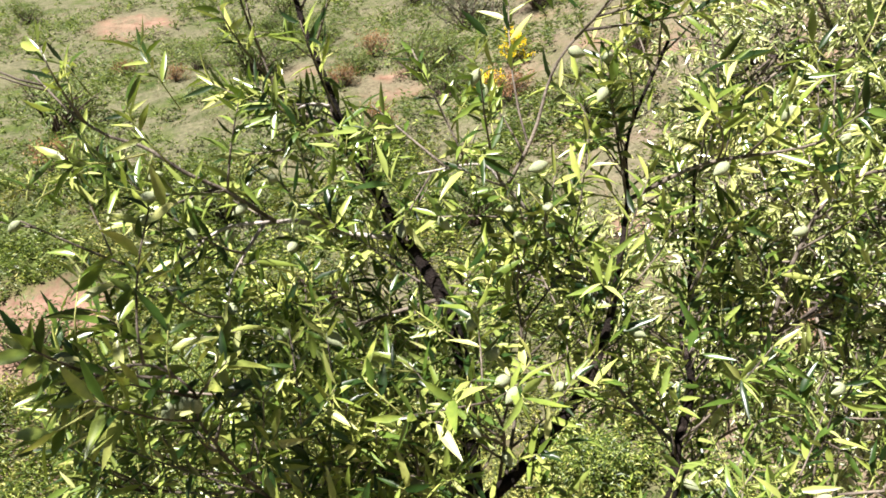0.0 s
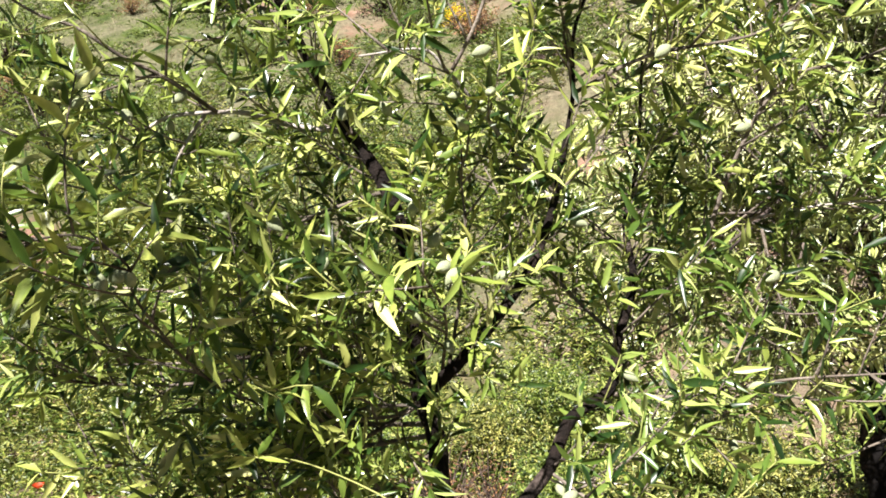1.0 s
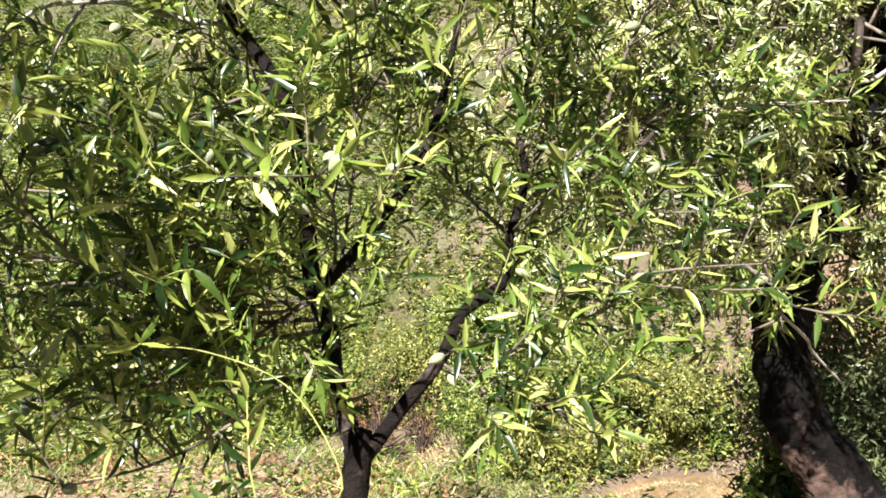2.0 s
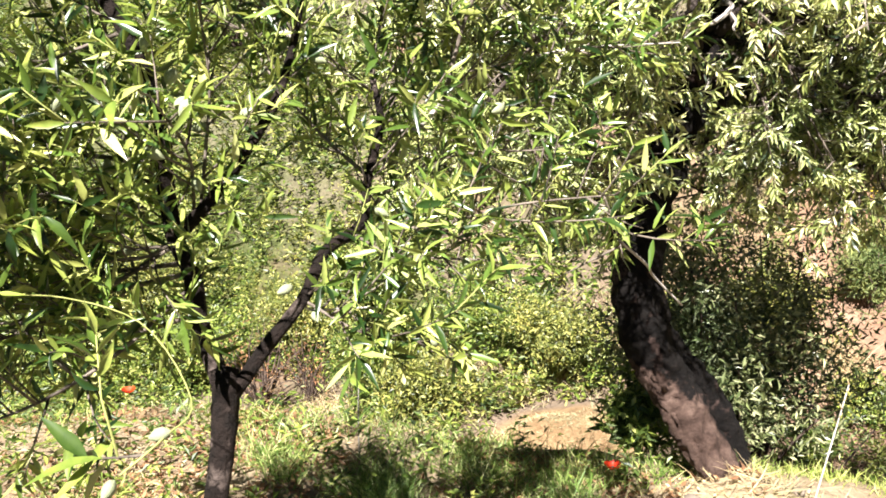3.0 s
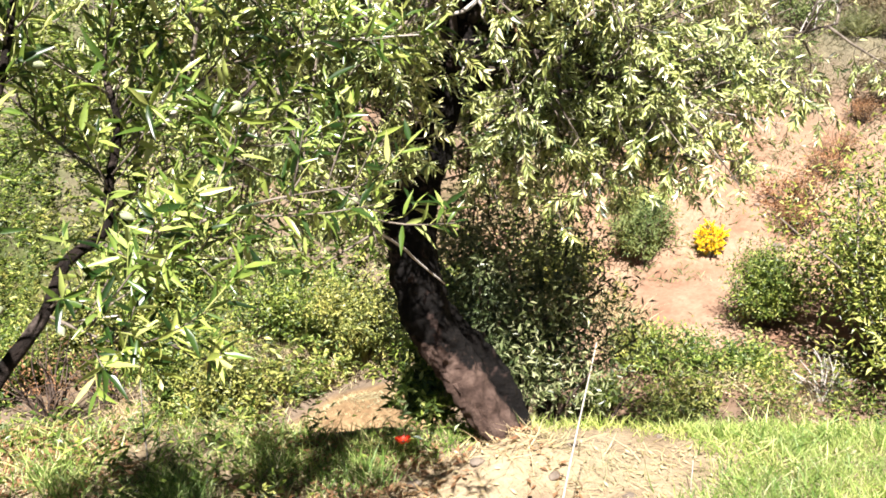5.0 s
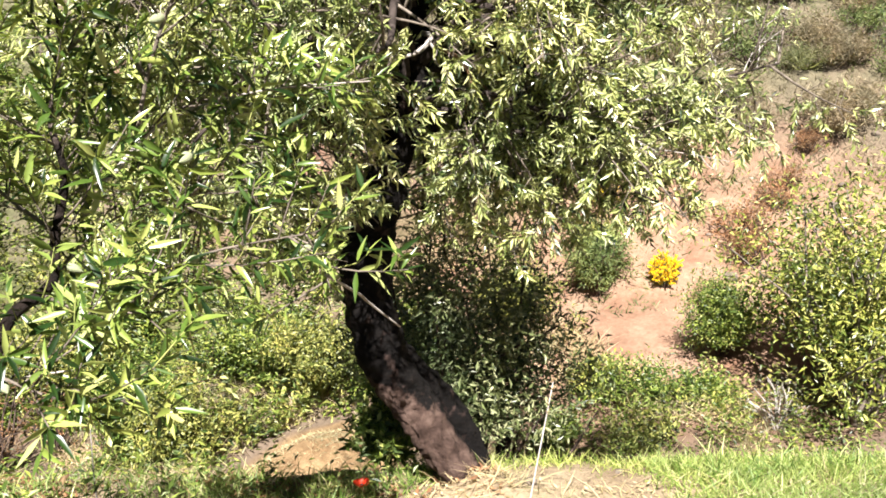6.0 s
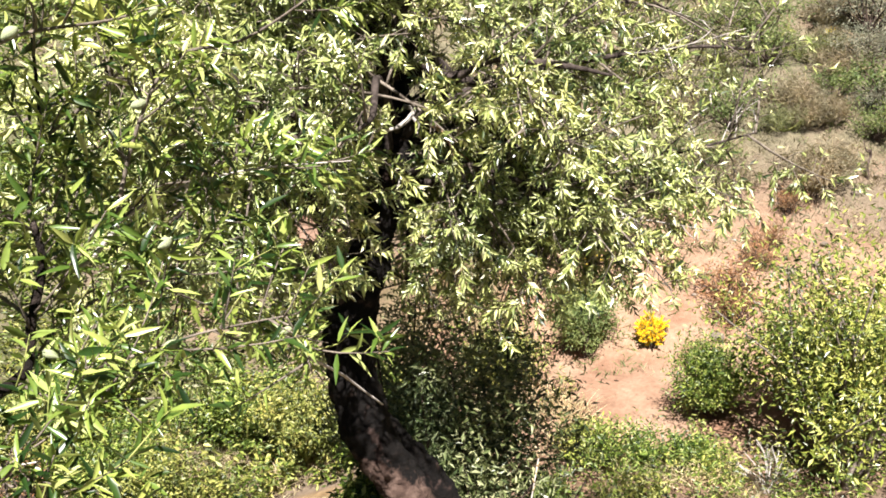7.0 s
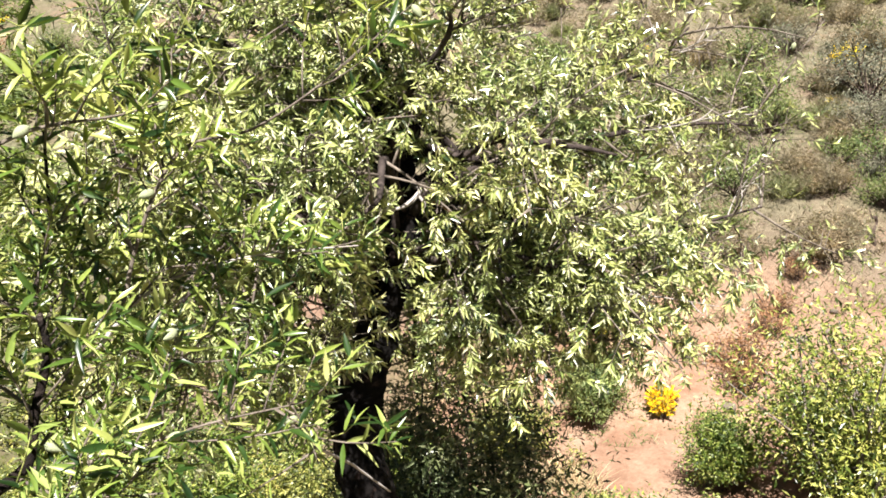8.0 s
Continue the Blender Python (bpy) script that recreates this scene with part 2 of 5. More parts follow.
    high = ramp(nt, node(nt, "ShaderNodeMath", {0: across, 1: 0.05}, operation="MULTIPLY").outputs[0], [(0.50, (0, 0, 0)), (0.62, (0.85, 0.85, 0.85))])
    dull = ramp(nt, noise_tex(nt, 0.8, 7, 0.7), [(0.38, (0, 0, 0)), (0.54, (1, 1, 1))])
    scrub = ramp(nt, noise_tex(nt, 9.0, 8, 0.75), [(0.35, (0.05, 0.048, 0.03)), (0.52, (0.125, 0.118, 0.075)), (0.7, (0.20, 0.175, 0.12))])
    col = blend(nt, blend(nt, 1.0, high, dull, "MULTIPLY"), col, scrub)
    heap = node(nt, "ShaderNodeVectorMath", {0: tc.outputs["Object"], 1: (2.95, 6.85, -1.6)}, operation="DISTANCE").outputs["Value"]
    col = blend(nt, pale, col, ramp(nt, mid, [(0.3, (0.20, 0.15, 0.10)), (0.65, (0.34, 0.275, 0.185))]))
    col = blend(nt, ramp(nt, heap, [(0.85, (1, 1, 1)), (1.3, (0, 0, 0))]), col, ramp(nt, noise_tex(nt, 7, 6, 0.65), [(0.3, (0.13, 0.080, 0.042)), (0.65, (0.27, 0.19, 0.105))]))
    col = blend(nt, 0.6, col, ramp(nt, fine, [(0.3, (0.55, 0.5, 0.48)), (0.7, (1.25, 1.22, 1.2))]), "MULTIPLY")
    bump = node(nt, "ShaderNodeBump", {"Height": fine, "Strength": 0.8, "Distance": 0.03})
    p = node(nt, "ShaderNodeBsdfPrincipled", {"Base Color": col, "Roughness": 0.95, "Specular IOR Level": 0.1, "Normal": bump.outputs[0]})
    nt.links.new(p.outputs[0], out.inputs[0])
    return m


M_SOIL = soil_material()

# ---- shape helpers ----
rng = np.random.default_rng(7)


def unit(v):
    v = np.asarray(v, float)
    return v / np.maximum(np.linalg.norm(v, axis=-1, keepdims=True), 1e-9)


def waves(x, y, size, seed, n=7):
    """Gentle random relief of about that wavelength, between -1 and 1."""
    r = np.random.default_rng(seed)
    z = 0.0
    for _ in range(n):
        a, k, ph = r.uniform(0, 2 * math.pi), 2 * math.pi / (size * r.uniform(0.6, 1.6)), r.uniform(0, 2 * math.pi)
        z = z + np.sin(k * (x * math.cos(a) + y * math.sin(a)) + ph)
    return z / n * 1.6


def step(a, b, v):
    u = np.clip((v - a) / (b - a), 0, 1)
    return u * u * (3 - 2 * u)


def height(x, y):
    """The lie of the land: a flat terrace, a gully behind it and the hillside beyond."""
    x, y = np.asarray(x, float), np.asarray(y, float)
    side = np.where(x > 0, x, 0.25 * x)
    s = 0.6 * side + 0.8 * y + 0.10 * waves(x, y, 3.5, 1)
    z = -1.15 * step(2.86, 4.1, s - 0.13 * np.clip(x, 0, 4)) - 0.95 * step(4.0, 7.2, s) * step(5.2, 3.2, x) * step(15, 8.5, s)
    d = s - 8.7
    rise = 0.75 * np.where(d > 3, d, 0.5 * (d + np.sqrt(d * d + 0.8)) * 1.0)
    rise = np.where(rise > 34, 34 + 8 * np.tanh((rise - 34) / 40), rise)
    z = z + rise - 0.02
    far = np.clip((s - 3) / 6, 0.15, 1)
    z = z + far * (0.10 * waves(x, y, 2.2, 3) + 0.05 * waves(x, y, 0.8, 4)) + 0.012 * waves(x, y, 0.3, 5)
    z = z + 0.6 * step(12, 30, s) * waves(x, y, 14, 6)
    # the heap of straw-coloured earth in the gully, and the small heap at the foot of the old tree
    z = z + 0.40 * np.exp(-(((x - 2.95) / 0.85) ** 2 + ((y - 6.8) / 0.5) ** 2))
    z = z + 0.13 * np.exp(-(((x - 1.80) / 0.24) ** 2 + ((y - 2.24) / 0.15) ** 2))
    return z


def mesh_object(name, verts, faces, mat, parent=None, smooth=True, label=""):
    me = bpy.data.meshes.new(name)
    me.from_pydata(np.asarray(verts).tolist() if not isinstance(verts, list) else verts, [], faces)
    if smooth:
        me.polygons.foreach_set("use_smooth", np.ones(len(me.polygons), bool))
    if mat:
        me.materials.append(mat)
    me.update()
    ob = new(name, me)
    if parent:
        ob.parent = parent
        ob.matrix_parent_inverse = parent.matrix_basis.inverted()
    return tagged(ob, label)


def thing(name, at, label, category, group="", kind=""):
    ob = new(name)
    ob.empty_display_size = 0.05
    ob.matrix_basis = Matrix.Translation(Vector([float(v) for v in at]))
    return tagged(ob, label, category, group, kind)


def curve(points, n=6):
    """A smooth line through the points."""
    p = np.asarray(points, float)
    p = np.vstack([2 * p[0] - p[1], p, 2 * p[-1] - p[-2]])
    out = []
    for i in range(1, len(p) - 2):
        for u in np.linspace(0, 1, n, endpoint=False):
            a, b, c, d = p[i - 1], p[i], p[i + 1], p[i + 2]
            out.append(0.5 * (2 * b + (c - a) * u + (2 * a - 5 * b + 4 * c - d) * u * u + (3 * b - a - 3 * c + d) * u ** 3))
    out.append(p[-2])
    return np.array(out)


class Shape:
    """Collects pieces of one mesh."""

    def __init__(self):
        self.v, self.f, self.n = [], [], 0

    def add(self, verts, faces):
        self.v.append(np.asarray(verts, float))
        self.f.extend([tuple(int(i) + self.n for i in q) for q in faces])
        self.n += len(verts)

    def tube(self, line, radii, sides=6, rough=0.0, seed=0):
        line = np.asarray(line, float)
        k = len(line)
        radii = np.interp(np.linspace(0, 1, k), np.linspace(0, 1, len(radii)), radii)
        t = unit(np.gradient(line, axis=0))
        ref = np.array([0.31, 0.17, 0.93])
        a = unit(np.cross(t, ref))
        b = np.cross(t, a)
        ang = np.linspace(0, 2 * math.pi, sides, endpoint=False)
        r = radii[:, None] * np.ones(sides)
        if rough:
            g = np.random.default_rng(seed)
            lobes = sum(np.sin(ang * m + g.uniform(0, 6) + np.arange(k)[:, None] * g.uniform(-0.5, 0.5)) / m for m in (2, 3, 5, 7))
            r = r * (1 + rough * (lobes * 0.5 + g.normal(0, 0.28, r.shape)))
        ring = line[:, None] + r[..., None] * (np.cos(ang)[None, :, None] * a[:, None] + np.sin(ang)[None, :, None] * b[:, None])
        verts = np.vstack([ring.reshape(-1, 3), line[:1], line[-1:]])
        faces = []
        for i in range(k - 1):
            for j in range(sides):
                q = (j + 1) % sides
                faces.append((i * sides + j, i * sides + q, (i + 1) * sides + q, (i + 1) * sides + j))
        for j in range(sides):
            q = (j + 1) % sides
            faces.append((k * sides, q, j))
            faces.append((k * sides + 1, (k - 1) * sides + j, (k - 1) * sides + q))
        self.add(verts, faces)

    def build(self, name, mat, parent=None, smooth=True, label=""):
        return mesh_object(name, np.vstack(self.v), self.f, mat, parent, smooth, label)


LEAF_U = np.array([0, 0.14, 0.14, 0.14, 0.38, 0.38, 0.38, 0.70, 0.70, 0.70, 1.0])
LEAF_S = np.array([0, -0.55, 0, 0.55, -1, 0, 1, -0.64, 0, 0.64, 0])
LEAF_F = [(0, 2, 1), (0, 3, 2), (1, 2, 5, 4), (2, 3, 6, 5), (4, 5, 8, 7), (5, 6, 9, 8), (7, 8, 10), (8, 9, 10)]


def leaf_points(p, d, n, length, width, bend, fold=0.5):
    """Vertices of many lance-shaped leaves, folded along the midrib and bent down."""
    side = unit(np.cross(d, n))
    n = np.cross(side, d)
    u, s = LEAF_U[None, :, None], LEAF_S[None, :, None]
    L, w, b = length[:, None, None], width[:, None, None], bend[:, None, None]
    return p[:, None] + d[:, None] * (u * L) + side[:, None] * (s * w * 0.5) + n[:, None] * (np.abs(s) * w * 0.5 * fold - b * L * u * u)


def leaf_cloud(name, p, d, n, length, width, bend, mat, parent, label="", plain=False):
    if plain:
        # small far leaves: two folded halves
        side = unit(np.cross(d, n))
        up = np.cross(side, d)
        mid, hw = p + d * (length * 0.45)[:, None] + up * (width * 0.18)[:, None], side * (width * 0.5)[:, None]
        v = np.stack([p, mid + hw, p + d * length[:, None] - up * (bend * length)[:, None], mid - hw], 1).reshape(-1, 3)
        if plain == "folded":
            # a midrib below the two edges
            v = np.stack([p, mid + hw, p + d * (length * 0.5)[:, None] - up * (width * 0.12)[:, None], mid - hw, p + d * length[:, None] - up * (bend * length)[:, None]], 1).reshape(-1, 3)
            o = np.arange(len(p)) * 5
            faces = np.vstack([np.stack(q, 1) for q in ((o, o + 1, o + 2), (o, o + 2, o + 3), (o + 1, o + 4, o + 2), (o + 2, o + 4, o + 3))]).tolist()
            return mesh_object(name, v, faces, mat, parent, False, label)
        o = np.arange(len(p)) * 4
        faces = np.vstack([np.stack([o, o + 1, o + 2], 1), np.stack([o, o + 2, o + 3], 1)]).tolist()
        return mesh_object(name, v, faces, mat, parent, False, label)
    v = leaf_points(p, d, n, length, width, bend).reshape(-1, 3)
    base = np.arange(len(p)) * len(LEAF_U)
    faces = [tuple(i + int(o) for i in f) for o in base for f in LEAF_F]
    return mesh_object(name, v, faces, mat, parent, True, label)


def blades(p, d, length, width, bend_to, thin=False):
    """Grass blades: narrow strips of three stages that lean over. Gives vertices and faces."""
    k = len(p)
    side = unit(np.cross(d, rng.normal(size=(k, 3))))
    if thin:
        foot = side * (width * 0.5)[:, None]
        v = np.stack([p - foot, p + foot, p + d * length[:, None] + bend_to * length[:, None]], 1).reshape(-1, 3)
        return v, np.arange(3 * k).reshape(-1, 3).tolist()
    mid = [p + d * (length * u)[:, None] + bend_to * (length * u * u)[:, None] for u in (0.0, 0.45, 0.8, 1.0)]
    ws = [1.0, 0.8, 0.45]
    cols = []
    for m, w in zip(mid[:3], ws):
        cols += [m - side * (width * w * 0.5)[:, None], m + side * (width * w * 0.5)[:, None]]
    cols.append(mid[3])
    v = np.stack(cols, 1).reshape(-1, 3)
    o = np.arange(k) * 7
    faces = []
    for a in o.tolist():
        faces += [(a, a + 1, a + 3, a + 2), (a + 2, a + 3, a + 5, a + 4), (a + 4, a + 5, a + 6)]
    return v, faces


# ---- the ground ----
def graded(lo, hi, near_lo, near_hi, fine, grow=1.09):
    c = list(np.arange(near_lo, near_hi + 1e-6, fine))
    stepw = fine
    while c[-1] < hi:
        stepw *= grow
        c.append(c[-1] + stepw)
    stepw = fine
    while c[0] > lo:
        stepw *= grow
        c.insert(0, c[0] - stepw)
    return np.array(c)


def ground():
    xs, ys = graded(-600, 600, -5, 14, 0.12), graded(-600, 600, 0, 13, 0.12)
    X, Y = np.meshgrid(xs, ys)
    v = np.stack([X, Y, height(X, Y)], -1).reshape(-1, 3)
    w = len(xs)
    i = (np.arange(len(ys) - 1)[:, None] * w + np.arange(w - 1)[None]).reshape(-1)
    faces = np.stack([i, i + 1, i + 1 + w, i + w], 1).tolist()
    ob = mesh_object("ground", v, faces, M_SOIL, None, True)
    tagged(ob, "dry reddish soil of a terrace, gully and steep hillside", "ground", "", "structure")


ground()


# ---- trees ----
def grow(lines, per_metre, length, lift=0.35, start=0.15, spread=0.9, droop=0.0, keep=None):
    """Side shoots along lines: a list of short lines."""
    out = []
    for line in lines:
        seg = np.linalg.norm(np.diff(line, axis=0), axis=1)
        total = seg.sum()
        along = np.r_[0, np.cumsum(seg)]
        k = max(1, int(round(total * per_metre * (1 - start) + rng.uniform(0, 0.8))))
        for u in rng.uniform(start, 1.0, k) * total:
            i = min(np.searchsorted(along, u, side="right") - 1, len(seg) - 1)
            p = line[i] + (line[i + 1] - line[i]) * ((u - along[i]) / max(seg[i], 1e-6))
            t = unit(line[i + 1] - line[i])
            side = rng.normal(size=3)
            side = unit(side - t * side.dot(t))
            d = unit(0.55 * t + spread * side + np.array([0, 0, lift]))
            L = rng.uniform(*length)
            turn = rng.normal(0, 0.25, 3) + np.array([0, 0, 0.25 - droop])
            us = np.linspace(0, 1, 5)[:, None]
            twig = p + d * L * us + turn * L * us ** 2 * 0.6
            if keep is None or keep(twig[-1]):
                out.append(twig)
    return out


def leaves_on(twigs, gap, size, slim=0.24, first=0.15, sag=0.15, tip=1.0, turn=0.62):
    """Places leaves spirally on twigs: arrays for leaf_points."""
    tw = np.array(twigs)
    seg = np.linalg.norm(np.diff(tw, axis=1), axis=2)
    total = seg.sum(1)
    many = np.maximum(1, np.round(total * (1 - first) / gap + rng.uniform(-0.5, 0.5, len(tw)))).astype(int)
    i = np.repeat(np.arange(len(tw)), many)
    k = np.arange(len(i)) - np.repeat(np.cumsum(many) - many, many)
    u = np.clip(first + (1 - first) * (k + 1 + rng.uniform(-0.35, 0.35, len(i))) / many[i], 0, 1) ** tip
    q = np.minimum((u * 4).astype(int), 3)
    a0, a1 = tw[i, q], tw[i, q + 1]
    P = a0 + (a1 - a0) * (u * 4 - q)[:, None]
    t = unit(a1 - a0)
    a = unit(np.cross(t, np.array([0.3, 0.2, 0.9])))
    b = np.cross(t, a)
    ang = rng.uniform(0, 6.28, len(tw))[i] + 2.4 * k + rng.normal(0, 0.3, len(i))
    side = np.cos(ang)[:, None] * a + np.sin(ang)[:, None] * b
    f = 0.35 + 0.65 * u * rng.uniform(0.4, 1.0, len(i))
    D = unit(t * f[:, None] + side * 0.85 + rng.normal(0, 0.18, P.shape) + np.array([0, 0, -sag]))
    N = unit(t * 0.3 + np.array([-0.22, -0.33, 0.55]) + rng.normal(0, turn, P.shape))  # leaves turn towards the light
    L = size * rng.uniform(0.6, 1.25, len(i))
    return P, D, N, L, L * slim * rng.uniform(0.8, 1.2, len(L)), rng.normal(0.12, 0.16, len(L))


def leaf_mesh(mat, k):
    r = np.random.default_rng(k)
    one = np.array([[0.0, 0, 0]])
    v = leaf_points(one, np.array([[1.0, 0, 0]]), np.array([[0.0, 0, 1]]), np.array([1.0]), np.array([0.22 + 0.05 * r.random()]), np.array([r.normal(0.12, 0.15)]))[0]
    me = bpy.data.meshes.new("leaf")
    me.from_pydata(v.tolist(), [], LEAF_F)
    me.polygons.foreach_set("use_smooth", np.ones(len(me.polygons), bool))
    me.materials.append(mat)
    return me


def nearest(branches, p):
    """The branch that passes nearest to a place."""
    return min(branches, key=lambda b: float(np.min(np.linalg.norm(b[0] - p, axis=1))))[1]


def single_leaves(branches, mat, data, pick):
    """Leaves that can be told apart, each an object that shares one of eight meshes."""
    meshes = [leaf_mesh(mat, k) for k in range(8)]
    P, D, N, L, _, _ = data
    for n, i in enumerate(pick):
        d = D[i]
        side = unit(np.cross(d, N[i]))
        up = np.cross(side, d)
        m = Matrix(((d[0], -side[0], up[0], P[i][0]), (d[1], -side[1], up[1], P[i][1]), (d[2], -side[2], up[2], P[i][2]), (0, 0, 0, 1)))
        ob = new("leaf", meshes[n % 8])
        ob.parent = nearest(branches, P[i])
        ob.matrix_basis = m @ Matrix.Diagonal((float(L[i]),) * 3 + (1,))


def fruit_mesh():
    """A furry green almond: a flattened drop with a seam."""
    verts, faces = [], []
    rings, sides = 7, 9
    for i in range(rings + 1):
        u = i / rings
        r = math.sin(math.pi * u) ** 0.75 * (1 - 0.28 * u)
        for j in range(sides):
            a = 2 * math.pi * j / sides
            k = 1 - 0.10 * (j == 0)
            verts.append((r * 0.36 * math.cos(a) * k, r * 0.29 * math.sin(a) * k, -u))
    for i in range(rings):
        for j in range(sides):
            q = (j + 1) % sides
            faces.append((i * sides + j, (i + 1) * sides + j, (i + 1) * sides + q, i * sides + q))
    me = bpy.data.meshes.new("almond")
    me.from_pydata(verts, [], faces)
    me.polygons.foreach_set("use_smooth", np.ones(len(me.polygons), bool))
    me.materials.append(M_FRUIT)
    return me


FRUIT = fruit_mesh()


def hang_fruit(branches, places, size=0.036):
    for p in places:
        ob = new("almond", FRUIT)
        ob.parent = nearest(branches, np.array(p))
        s = size * rng.uniform(0.85, 1.15) * (0.72 if p[1] < 1.0 else 1.0)
        ob.matrix_basis = Matrix.LocRotScale(Vector([float(c) for c in p]), Euler((rng.uniform(-1.3, 1.3), rng.uniform(-1.3, 1.3), rng.uniform(0, 6.28))), (s, s, s))


def twig_mesh(name, twigs, r0, r1, mat, tree, sides=5):
    sh = Shape()
    for tw in twigs:
        sh.tube(tw if sides > 4 else tw[::2], [r0 * rng.uniform(0.7, 1.2), r1], sides)
    return tagged(sh.build(name, mat, tree), kind="stuff")


# openings in the leafage: through the crowns to the hillside, before the old stem, and where the sun gets in to the old bole
LIT = np.array(SUN_TO)
OPENINGS = [
    ((0.70, 0.85, 1.44), (1.92, 3.70, 1.20), 0.016, 0.052),
    ((0.66, 0.87, 1.40), (1.70, 3.75, 0.84), 0.012, 0.042),
    ((0.70, 0.85, 1.10), (1.56, 2.58, 0.82), 0.018, 0.075),
    ((0.70, 0.85, 1.24), (1.60, 2.62, 0.97), 0.018, 0.080),
    ((1.33, 1.70, 1.63), (1.83, 2.56, 1.65), 0.034, 0.048),
    ((1.33, 1.70, 1.77), (1.84, 2.58, 1.80), 0.024, 0.036),
    ((1.76, 2.40, 1.68), tuple(np.array((1.76, 2.40, 1.68)) + 3 * LIT), 0.05, 0.05),
    ((1.80, 2.34, 0.12), tuple(np.array((1.80, 2.34, 0.12)) + 4 * LIT), 0.10, 0.10),
    ((1.72, 2.40, 0.30), tuple(np.array((1.72, 2.40, 0.30)) + 4 * LIT), 0.09, 0.09),
]


def open_at(q, wide=0.0):
    """Whether places lie in one of the openings."""
    q = np.atleast_2d(q)
    inside = np.zeros(len(q), bool)
    for a, b, ra, rb in OPENINGS:
        a, b = np.array(a), np.array(b)
        u = np.clip((q - a) @ (b - a) / (b - a).dot(b - a), 0, 1)
        inside |= np.linalg.norm(q - a - u[:, None] * (b - a), axis=1) < ra + (rb - ra) * u + wide
    return inside


def closed(data):
    """Leaves without those that would hang into an opening."""
    stay = ~open_at(data[0] + data[1] * (data[3] * 0.6)[:, None])
    return tuple(a[stay] for a in data)


